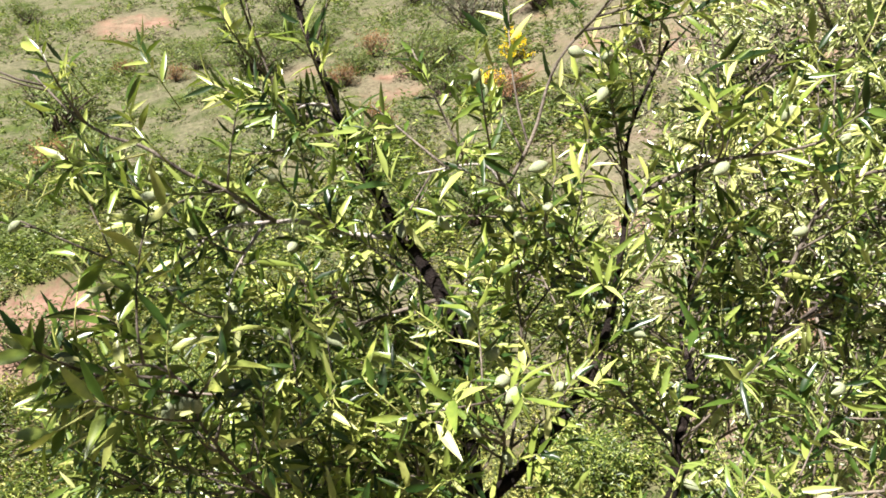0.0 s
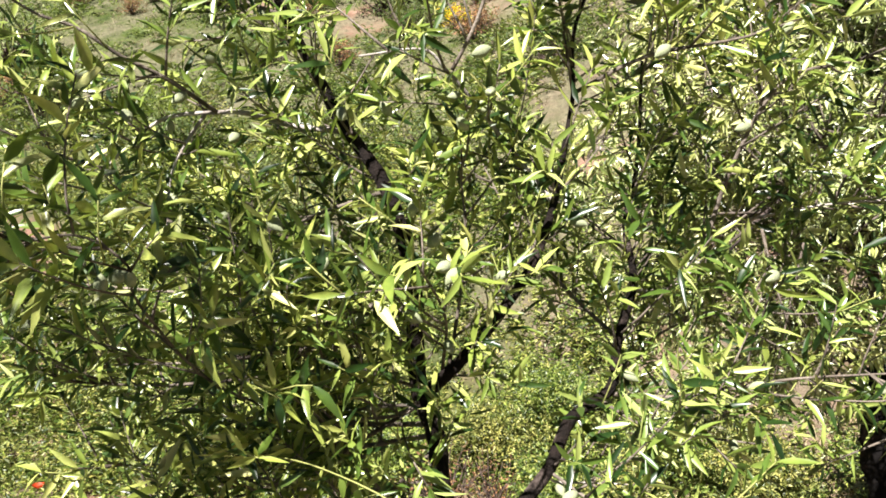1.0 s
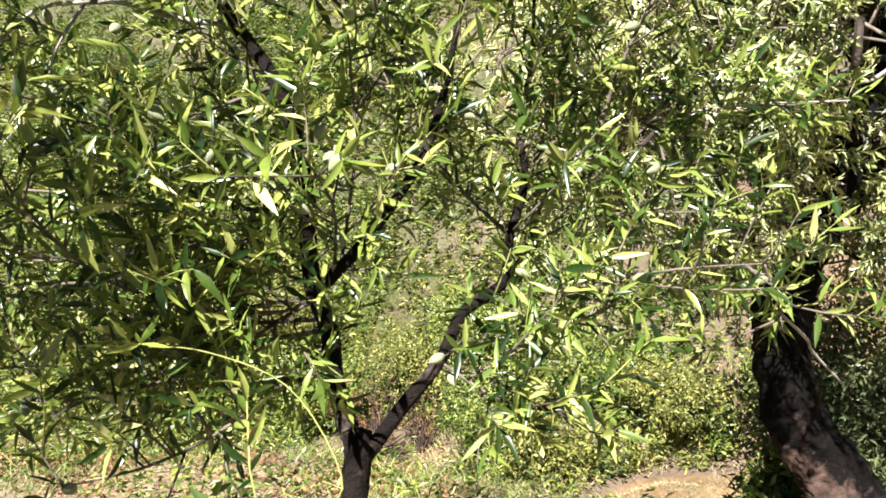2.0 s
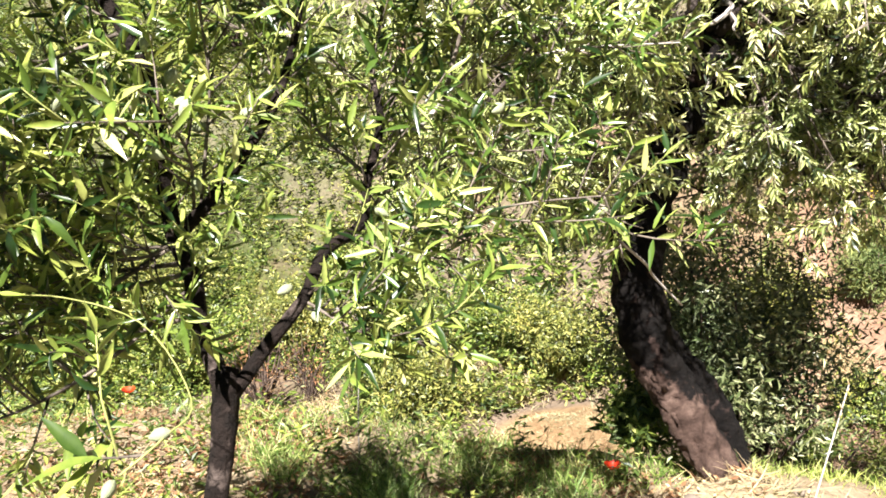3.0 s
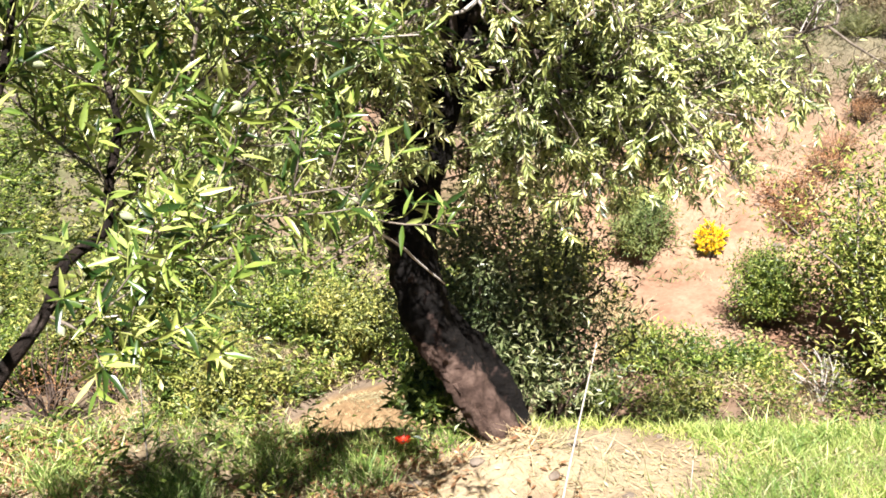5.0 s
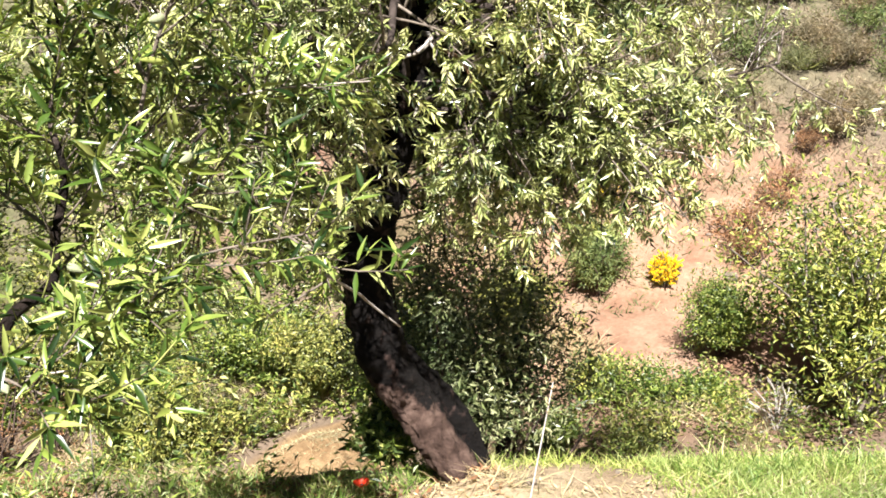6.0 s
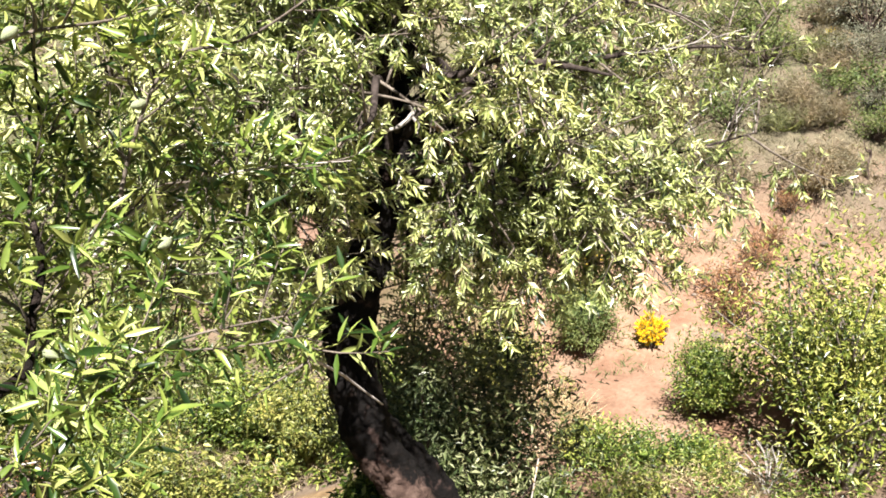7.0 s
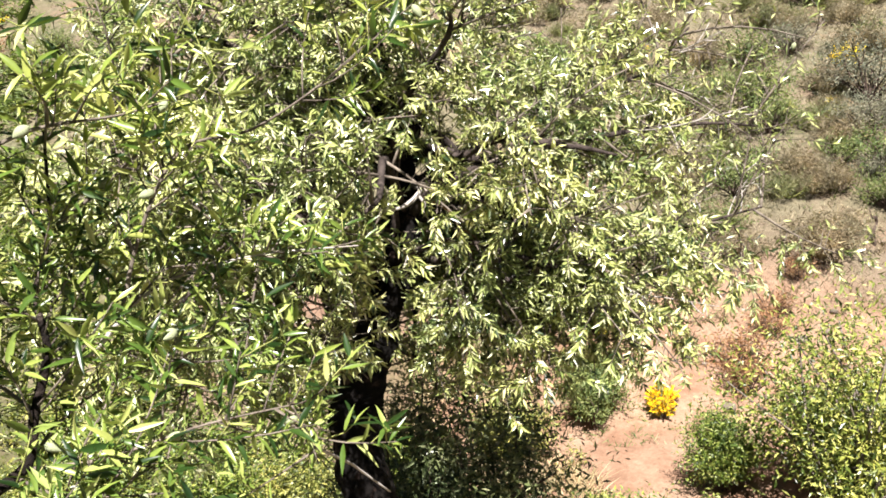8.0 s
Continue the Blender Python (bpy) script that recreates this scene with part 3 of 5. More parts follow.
def young_almond():
    tree = thing("almond_tree", (0.05, 1.27, float(height(0.05, 1.27))), "young almond tree with brown forked trunk and furry green almonds", "tree", "almond trees")
    sh = Shape()
    sh.tube(curve([(0.05, 1.27, -0.08), (0.055, 1.28, 0.12), (0.08, 1.31, 0.40), (0.095, 1.325, 0.61), (0.11, 1.34, 0.73), (0.13, 1.38, 0.84), (0.14, 1.42, 0.925), (0.15, 1.43, 0.955)], 8), [0.036, 0.025, 0.0215, 0.0205, 0.021, 0.026, 0.016], 16, 0.14, 3)
    sh.build("trunk", M_BARK, tree)
    limbs = [
        ((0.14, 1.42, 0.90), (0.10, 1.46, 1.03), (0.09, 1.49, 1.12), (0.06, 1.53, 1.19), (0.05, 1.54, 1.30), (0.05, 1.55, 1.38), (0.0, 1.55, 1.56), (-0.09, 1.60, 1.69), (-0.13, 1.60, 1.77), (-0.19, 1.60, 1.88), (-0.22, 1.60, 1.96), (-0.26, 1.60, 2.06), (-0.30, 1.60, 2.20)),
        ((0.145, 1.41, 0.90), (0.22, 1.44, 0.99), (0.29, 1.48, 1.06), (0.34, 1.53, 1.14), (0.42, 1.56, 1.19), (0.44, 1.59, 1.28), (0.47, 1.60, 1.39), (0.46, 1.63, 1.50), (0.50, 1.70, 1.62), (0.50, 1.68, 1.82)),
        ((0.07, 1.52, 1.19), (0.15, 1.48, 1.28), (0.22, 1.45, 1.38), (0.26, 1.45, 1.45), (0.29, 1.46, 1.54), (0.31, 1.49, 1.62), (0.34, 1.56, 1.74), (0.34, 1.55, 1.86), (0.40, 1.50, 2.02)),
    ]
    radii = [(0.0185, 0.0175, 0.0165, 0.0145, 0.012, 0.0095, 0.007, 0.004), (0.0135, 0.0125, 0.0115, 0.010, 0.008, 0.005, 0.003), (0.013, 0.010, 0.008, 0.006, 0.004, 0.003)]
    side = [
        ((-0.09, 1.60, 1.67), (-0.18, 1.60, 1.68), (-0.26, 1.58, 1.70), (-0.31, 1.57, 1.70), (-0.40, 1.57, 1.69), (-0.47, 1.60, 1.65), (-0.55, 1.66, 1.59), (-0.57, 1.68, 1.55)),
        ((-0.33, 1.57, 1.70), (-0.37, 1.55, 1.63), (-0.39, 1.55, 1.58), (-0.39, 1.52, 1.49)),
        ((-0.31, 1.57, 1.70), (-0.38, 1.50, 1.75), (-0.44, 1.45, 1.78), (-0.50, 1.42, 1.82), (-0.56, 1.40, 1.84), (-0.62, 1.40, 1.88), (-0.68, 1.40, 1.94)),
        ((-0.55, 1.66, 1.60), (-0.60, 1.60, 1.62), (-0.68, 1.55, 1.66), (-0.75, 1.50, 1.70)),
        ((-0.21, 1.60, 1.92), (-0.25, 1.58, 1.92), (-0.29, 1.56, 1.89), (-0.29, 1.55, 1.82)),
        ((-0.19, 1.60, 1.88), (-0.30, 1.62, 1.93), (-0.34, 1.60, 2.01), (-0.38, 1.60, 2.14)),
        ((0.29, 1.46, 1.54), (0.23, 1.50, 1.62), (0.15, 1.45, 1.71), (0.10, 1.42, 1.76), (0.06, 1.40, 1.79), (-0.04, 1.35, 1.77)),
        ((0.11, 1.42, 1.76), (0.15, 1.40, 1.84), (0.19, 1.40, 1.96), (0.28, 1.38, 2.06)),
        ((0.46, 1.60, 1.38), (0.54, 1.61, 1.37), (0.61, 1.63, 1.43), (0.66, 1.75, 1.45), (0.78, 1.82, 1.50), (0.95, 1.75, 1.54), (1.15, 1.62, 1.55)),
        ((0.42, 1.56, 1.18), (0.54, 1.53, 1.18), (0.63, 1.51, 1.20), (0.73, 1.46, 1.23), (0.93, 1.46, 1.24)),
        ((0.40, 1.55, 1.17), (0.46, 1.49, 1.14), (0.53, 1.42, 1.14), (0.62, 1.37, 1.14)),
        ((0.29, 1.48, 1.05), (0.31, 1.49, 1.035), (0.37, 1.47, 1.04), (0.43, 1.46, 1.04)),
        ((0.06, 1.52, 1.18), (0.02, 1.49, 1.16), (-0.04, 1.46, 1.16), (-0.11, 1.43, 1.14), (-0.20, 1.37, 1.13)),
        ((0.06, 1.52, 1.20), (-0.05, 1.48, 1.25), (-0.14, 1.43, 1.28), (-0.20, 1.40, 1.34)),
        ((0.06, 1.53, 1.17), (-0.05, 1.53, 1.16), (-0.10, 1.48, 1.14), (-0.20, 1.40, 1.06)),
        ((0.05, 1.54, 1.26), (-0.04, 1.60, 1.35), (-0.05, 1.62, 1.46), (-0.04, 1.63, 1.58)),
        ((0.11, 1.51, 1.23), (0.13, 1.49, 1.37), (0.14, 1.50, 1.47), (0.13, 1.50, 1.60)),
        ((-0.09, 1.49, 1.14), (-0.26, 1.33, 1.25), (-0.33, 1.17, 1.40), (-0.33, 1.12, 1.46), (-0.39, 1.10, 1.50), (-0.48, 1.06, 1.48)),
        ((-0.20, 1.37, 1.13), (-0.08, 1.18, 1.165), (0.044, 0.97, 1.176), (0.109, 0.758, 1.148), (0.082, 0.724, 1.123), (0.042, 0.698, 1.10)),
        ((0.61, 1.63, 1.43), (0.66, 1.60, 1.62), (0.74, 1.57, 1.77), (0.88, 1.54, 1.81), (1.02, 1.50, 1.90), (1.14, 1.47, 2.00)),
        ((0.0, 1.55, 1.56), (-0.12, 1.62, 1.52), (-0.22, 1.68, 1.48), (-0.34, 1.72, 1.46)),
        ((0.44, 1.59, 1.28), (0.36, 1.68, 1.36), (0.27, 1.78, 1.48), (0.20, 1.85, 1.62)),
        ((0.05, 1.54, 1.30), (0.0, 1.66, 1.36), (-0.10, 1.78, 1.44), (-0.22, 1.86, 1.52)),
        ((0.90, 1.46, 1.24), (0.93, 1.48, 1.19), (0.95, 1.49, 1.15), (0.96, 1.48, 1.10)),
        ((0.06, 1.53, 1.17), (-0.10, 1.50, 1.08), (-0.25, 1.45, 1.03), (-0.42, 1.42, 1.02)),
        ((0.09, 1.49, 1.10), (-0.05, 1.40, 1.00), (-0.18, 1.32, 0.95), (-0.32, 1.28, 0.93)),
        ((0.05, 1.54, 1.28), (-0.12, 1.50, 1.28), (-0.30, 1.48, 1.26), (-0.48, 1.50, 1.25)),
        ((0.29, 1.48, 1.06), (0.40, 1.42, 1.00), (0.52, 1.40, 0.98)),
        ((0.05, 1.54, 1.25), (-0.18, 1.56, 1.22), (-0.40, 1.56, 1.20), (-0.62, 1.55, 1.21)),
        ((0.05, 1.54, 1.32), (-0.20, 1.62, 1.35), (-0.45, 1.68, 1.36), (-0.72, 1.70, 1.38)),
        ((0.08, 1.50, 1.12), (-0.15, 1.55, 1.07), (-0.35, 1.60, 1.04), (-0.55, 1.62, 1.03)),
        ((0.08, 1.50, 1.14), (-0.12, 1.66, 1.10), (-0.34, 1.80, 1.10), (-0.60, 1.85, 1.12)),
        ((0.10, 1.47, 1.05), (-0.06, 1.60, 0.98), (-0.22, 1.72, 0.95), (-0.42, 1.84, 0.95)),
        ((0.42, 1.56, 1.19), (0.50, 1.65, 1.25), (0.62, 1.70, 1.30), (0.80, 1.72, 1.32)),
        ((0.10, 1.50, 1.24), (0.10, 1.40, 1.35), (0.05, 1.30, 1.45)),
        ((0.50, 1.70, 1.62), (0.62, 1.66, 1.72), (0.72, 1.58, 1.84), (0.76, 1.50, 1.96)),
        ((0.34, 1.56, 1.74), (0.46, 1.50, 1.80), (0.60, 1.42, 1.82), (0.72, 1.38, 1.86)),
    ]
    SUNLIT = (3, 4, 7, 9, 11, 14)  # branches coloured paler to show the sun on them
    lines = [curve(p, 5) for p in limbs] + [curve(p, 5) for p in side]
    branches = []
    for i, line in enumerate(lines):
        sh = Shape()
        if i < 3:
            sh.tube(line, radii[i], 12, 0.14, 20 + i)
        else:
            r = 0.0022 + 0.0028 * min(1.0, np.linalg.norm(line[-1] - line[0]) / 0.6) * (0.2 if i == 20 else 1.5 if i in SUNLIT else 1.0)
            r = 0.0013 if i == 21 else r
            sh.tube(line, [r, r * 0.7, min(r, 0.0016)], 7, 0.12, 40 + i)
        branches.append((line, sh.build("branch", M_BARK if i < 3 else M_SUNLITBARK if i in SUNLIT else M_GREENTWIG if i == 21 else M_TWIG, tree)))
    low = 3 + 18
    shoots = grow([l[len(l) // 3:] for l in lines[:3]] + lines[3:low] + lines[low + 1:], 34, (0.06, 0.24)) + grow(lines[low:low + 1], 3, (0.04, 0.09), start=0.7)
    shoots += [s for s in grow(lines[:3], 26, (0.04, 0.10), 0.1, 0.06) if s[-1][1] < s[0][1] + 0.02]
    short = grow(shoots, 10, (0.03, 0.12), 0.2)
    high = lambda t: rng.random() < 1.0 - 0.5 * min(1.0, max(0.0, (t[-1][2] - 1.5) / 0.35))  # noqa: E731  fewer shoots towards the top
    shoots, short = [t for t in shoots if high(t)], [t for t in short if high(t)]
    twig_mesh("twigwork", shoots, 0.0026, 0.0011, M_TWIG, tree)
    twig_mesh("green_twigwork", short, 0.0017, 0.0009, M_GREENTWIG, tree, 4)
    data = closed(leaves_on(shoots + short, 0.0122, 0.060, 0.185, tip=0.5, turn=0.66))
    near = np.argsort(data[0][:, 1])[:300]
    rest = np.setdiff1d(np.arange(len(data[0])), near)
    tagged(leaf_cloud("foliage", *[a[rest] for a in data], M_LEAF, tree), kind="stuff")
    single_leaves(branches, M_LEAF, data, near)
    sh = Shape()
    sh.tube(curve([(0.95, 1.485, 1.14), (1.08, 1.60, 1.055), (1.155, 1.70, 1.00), (1.26, 1.74, 0.91)], 4), [0.003, 0.0035, 0.0022], 6, 0.15, 90)
    sh.build("dead_twig", M_BLEACHED, tree, label="bare bleached twig end")
    ends = [l[rng.integers(2, len(l))] for l in lines[3:]]
    fixed = [(0.17, 1.37, 1.79), (0.52, 1.73, 1.51), (0.09, 1.37, 1.49), (-0.46, 1.75, 1.80), (0.43, 1.27, 1.78), (0.23, 0.93, 1.22), (-0.55, 1.66, 1.80), (-0.62, 1.80, 1.64), (-0.33, 1.12, 1.45), (-0.36, 1.11, 1.45), (0.038, 0.695, 1.098), (-0.27, 1.56, 1.66), (-0.32, 1.58, 1.88)]
    outer = [t[-1] for t in shoots if t[-1][1] < 1.45 and t[-1][2] > 1.35 and t[-1][1] > 1.1]
    hang_fruit(branches, fixed + ends + outer[::max(1, len(outer) // 26)], 0.034)


def gnarled(line, radii, sides, relief, seed):
    """A bole with lumps, furrows and flaking bark."""
    sh = Shape()
    sh.tube(line, radii, sides, 0.10, seed)
    v = sh.v[0]
    k = len(line)
    c = np.vstack([np.repeat(line, sides, axis=0), line[:1], line[-1:]])
    out = unit(v - c)
    for i in range(k * sides):
        p = Vector(v[i])
        lump = noise.noise(p * 9.0) + 0.8 * noise.noise(Vector((p.x * 34, p.y * 34, p.z * 13))) + 0.5 * noise.noise(p * 60.0)
        v[i] = v[i] + out[i] * relief * lump
    return sh


def old_almond():
    foot = (1.80, 2.40, float(height(1.80, 2.40)))
    tree = thing("almond_tree", foot, "old almond tree with thick leaning trunk and wide leafy crown", "tree", "almond trees")
    sh = Shape()
    stem = curve([(1.93, 2.28, -0.12), (1.84, 2.34, 0.05), (1.765, 2.41, 0.20), (1.682, 2.48, 0.38), (1.595, 2.53, 0.58), (1.575, 2.58, 0.79), (1.61, 2.62, 0.97), (1.70, 2.62, 1.20), (1.78, 2.60, 1.46), (1.83, 2.59, 1.65), (1.84, 2.61, 1.80), (1.93, 2.65, 2.02)], 7)
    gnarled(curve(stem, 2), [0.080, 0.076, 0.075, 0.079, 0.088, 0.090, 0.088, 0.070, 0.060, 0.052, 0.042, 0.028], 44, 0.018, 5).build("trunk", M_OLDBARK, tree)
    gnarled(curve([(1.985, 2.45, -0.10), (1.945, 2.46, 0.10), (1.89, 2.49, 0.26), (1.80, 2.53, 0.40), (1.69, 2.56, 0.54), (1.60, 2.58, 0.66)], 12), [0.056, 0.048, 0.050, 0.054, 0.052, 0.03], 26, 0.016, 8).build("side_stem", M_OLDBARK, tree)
    # flakes of bark that stand off along the edge of the bare wood
    for k in range(16):
        c = np.array([1.645, 2.395, 0.335]) + np.array([-0.012, 0.02, 0.01]) + np.array([0.155, -0.075, -0.245]) * rng.uniform(-0.35, 1.0) + rng.normal(0, 0.008, 3)
        sh = Shape()
        lean = unit(np.array([0.5, -0.25, -0.8]) + rng.normal(0, 0.25, 3))
        sh.tube(np.array([c - lean * 0.03, c + rng.normal(0, 0.003, 3), c + lean * rng.uniform(0.02, 0.045)]), [0.004, 0.012, 0.003], 6, 0.3, 500 + k)
        sh.build("bark_flake", M_OLDBARK, tree)
    for path, r in ((((1.83, 2.55, 1.73), (1.80, 2.43, 1.712), (1.772, 2.40, 1.688), (1.735, 2.40, 1.660), (1.69, 2.41, 1.642), (1.58, 2.41, 1.637), (1.51, 2.40, 1.62)), (0.009, 0.008, 0.0085, 0.0055, 0.0025)),
                    (((1.772, 2.40, 1.688), (1.79, 2.385, 1.655), (1.772, 2.37, 1.63), (1.79, 2.36, 1.60)), (0.006, 0.005, 0.002)),
                    (((1.80, 2.55, 1.46), (1.73, 2.42, 1.47), (1.70, 2.40, 1.44)), (0.008, 0.006, 0.004))):
        sh = Shape()
        sh.tube(curve(path, 5), r, 9, 0.25, 9)
        sh.build("dead_branch", M_BLEACHED, tree, label="bleached grey dead branch")
    sh = Shape()
    sh.tube(curve([(1.86, 2.54, 1.69), (1.90, 2.43, 1.64), (1.95, 2.42, 1.57), (2.01, 2.42, 1.46)], 5), [0.008, 0.006, 0.003], 7, 0.2, 10)
    for g in ((1.915, 2.40, 1.455), (2.065, 2.41, 1.45), (1.96, 2.38, 1.47)):
        sh.tube(curve([(1.955, 2.42, 1.565), (0.5 * (1.955 + g[0]) + 0.01, 2.415, 1.52), g], 4), [0.004, 0.002], 5, 0.2, 12)
    sh.build("dead_branch", M_RUSTWOOD, tree, label="broken orange-brown dead branch")
    limbs = [
        ((1.78, 2.60, 1.46), (1.90, 2.35, 1.52), (2.15, 2.18, 1.42), (2.38, 2.14, 1.36), (2.46, 2.11, 1.25)),
        ((1.83, 2.59, 1.65), (2.13, 2.49, 1.80), (2.50, 2.26, 1.88), (2.90, 2.12, 1.92), (3.20, 2.08, 1.91)),
        ((1.84, 2.60, 1.72), (2.30, 2.45, 1.98), (2.72, 2.25, 2.12), (2.90, 2.15, 2.30)),
        ((1.84, 2.62, 1.61), (2.32, 2.57, 1.56), (2.87, 2.34, 1.50), (3.25, 2.11, 1.58)),
        ((1.84, 2.62, 1.80), (1.67, 2.76, 2.10), (1.37, 2.95, 2.36), (1.15, 3.05, 2.38)),
        ((1.90, 2.63, 1.95), (2.09, 2.62, 2.30), (2.25, 2.55, 2.45), (2.45, 2.55, 2.62)),
        ((1.76, 2.60, 1.40), (1.55, 2.50, 1.50), (1.34, 2.45, 1.46), (1.16, 2.42, 1.30)),
        ((1.78, 2.60, 1.46), (2.02, 2.45, 1.42), (2.25, 2.33, 1.26), (2.36, 2.28, 1.06)),
        ((1.84, 2.61, 1.80), (1.62, 2.55, 2.10), (1.40, 2.52, 2.25), (1.18, 2.60, 2.30)),
        ((1.84, 2.61, 1.80), (1.70, 2.45, 2.15), (1.55, 2.32, 2.38), (1.42, 2.25, 2.55)),
        ((1.83, 2.59, 1.65), (1.62, 2.55, 1.85), (1.36, 2.60, 1.90), (1.10, 2.68, 1.85)),
    ]
    goals = []
    mid = np.array([1.78, 2.62, 1.72])
    while len(goals) < 20:
        g = rng.normal(size=3)
        g = unit(g) * rng.uniform(0.75, 1.0) * np.array([1.15, 0.95, 0.95])
        goals.append(mid + g + np.array([0, 0, -0.05]))
    goals += [np.array(g) for g in ((1.10, 2.60, 0.90), (1.30, 2.42, 1.02), (0.92, 2.72, 1.12), (1.25, 2.92, 0.85), (1.0, 2.5, 1.45), (2.2, 2.6, 1.0), (2.5, 2.3, 1.08), (2.6, 2.5, 1.2), (2.7, 2.2, 1.3), (2.4, 2.45, 1.12), (2.45, 2.75, 1.15))]
    for g in goals:
        k = rng.integers(len(stem) // 2, len(stem))
        a = stem[k]
        b = a + (g - a) * 0.4 + np.array([0, 0, 0.14]) + rng.normal(0, 0.05, 3)
        c = a + (g - a) * 0.75 + np.array([0, 0, 0.10]) + rng.normal(0, 0.05, 3)
        if not open_at(curve([a, b, c, g], 8)[6:], 0.02).any():
            limbs.append((a, b, c, g))
    lines = [curve(p, 5) for p in limbs]
    branches = []
    for i, line in enumerate(lines):
        sh = Shape()
        r = rng.uniform(0.012, 0.02)
        sh.tube(line, [r, r * 0.7, 0.004], 8, 0.15, 60 + i)
        branches.append((line, sh.build("branch", M_LIMB, tree)))
    keep = lambda q: (q[1] > 1.75) and q[2] > (0.62 if q[0] * 0.86 - q[1] * 0.51 < 0.2 else 0.86 + 0.12 * max(0.0, q[0] * 0.86 - q[1] * 0.51 - 0.7)) and not open_at(q)[0] and not (q[2] < 1.06 and abs(q[0] * 0.86 - q[1] * 0.51 - 0.06) < 0.16)  # noqa: E731  the trunk stands free below the crown
    airy = lambda q: keep(q) and (q[2] < 1.7 or q[0] * 0.86 - q[1] * 0.51 < 0.25 or rng.random() < 0.92)  # noqa: E731  the crown is thinner on top
    second = [t for t in grow(lines, 22, (0.22, 0.52), 0.2, 0.2, droop=0.45, keep=airy) if not open_at(t).any()]
    shoots = grow(second, 29, (0.06, 0.20), 0.2, 0.12, droop=0.4, keep=keep)
    twig_mesh("branchwork", second, 0.0055, 0.002, M_TWIG, tree)
    twig_mesh("twigwork", shoots, 0.0022, 0.001, M_TWIG, tree, 3)
    bleached = grow(lines[:4] + lines[7:8], 7, (0.10, 0.35), 0.0, 0.45, droop=0.3)
    twig_mesh("dead_twigwork", bleached + grow(bleached, 12, (0.04, 0.14), 0.0, 0.2), 0.0030, 0.0012, M_BLEACHED, tree)
    data = closed(leaves_on(shoots, 0.0061, 0.042, 0.23, 0.15, 0.35, tip=0.5, turn=0.68))
    # the long outer twigs are nearly bare
    out = data[0] @ np.array([0.86, -0.51, 0.0])
    bald = np.clip((out - 1.22) / 0.3, 0, 0.8) * (data[0][:, 2] > 1.42)
    stay = rng.random(len(out)) > bald
    data = tuple(a[stay] for a in data)
    near = np.argsort(data[0][:, 1] * 0.85 + data[0][:, 0] * 0.5)[:300]
    rest = np.setdiff1d(np.arange(len(data[0])), near)
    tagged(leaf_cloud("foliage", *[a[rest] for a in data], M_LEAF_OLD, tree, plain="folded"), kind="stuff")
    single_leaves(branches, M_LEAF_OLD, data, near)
    hang_fruit(branches, [s[rng.integers(1, 4)] for s in shoots[::max(1, len(shoots) // 70)]], 0.034)


def unseen_shade_almond():
    """An unseen tree, added so that shade falls across the young one."""
    x, y = -1.75, -0.75
    z = float(height(x, y))
    tree = thing("almond_tree", (x, y, z), "unseen almond tree added to shade the young one", "tree", "almond trees")
    sh = Shape()
    stem = curve([(x, y, z - 0.1), (x + 0.03, y + 0.04, z + 0.6), (x + 0.12, y + 0.16, z + 1.2), (x + 0.26, y + 0.42, z + 1.8), (x + 0.42, y + 0.72, z + 2.3), (x + 0.55, y + 0.95, z + 2.7)], 6)
    sh.tube(stem, [0.07, 0.055, 0.05, 0.035, 0.015], 14, 0.15, 11)
    sh.build("trunk", M_LIMB, tree)
    lines = []
    for k in range(26):
        a = stem[rng.integers(len(stem) * 3 // 5, len(stem))]
        # the first eight branches are aimed to block sun from the young tree's left
        over = k < 8
        g = np.array([-0.96, 0.40, 2.74] if over else [-2.0, -0.8, 2.75]) + unit(rng.normal(size=3)) * (np.array([0.26, 0.26, 0.2]) if over else np.array([0.75, 0.65, 0.5]))
        lines.append(curve([a, a + (g - a) * 0.5 + np.array([0, 0, 0.08]), g], 5))
        sh = Shape()
        sh.tube(lines[-1], [0.014, 0.004], 7, 0.12, 300 + k)
        sh.build("branch", M_LIMB, tree)
    shoots = grow(grow(lines[:8], 15, (0.08, 0.2), 0.2, 0.2) + grow(lines[8:], 22, (0.12, 0.32), 0.2, 0.2), 20, (0.04, 0.14), 0.2, 0.1)
    twig_mesh("twigwork", shoots, 0.0022, 0.001, M_TWIG, tree, 3)
    tagged(leaf_cloud("foliage", *leaves_on(shoots, 0.024, 0.052, 0.28), M_LEAF, tree, plain="folded"), kind="stuff")


young_almond()
old_almond()
unseen_shade_almond()


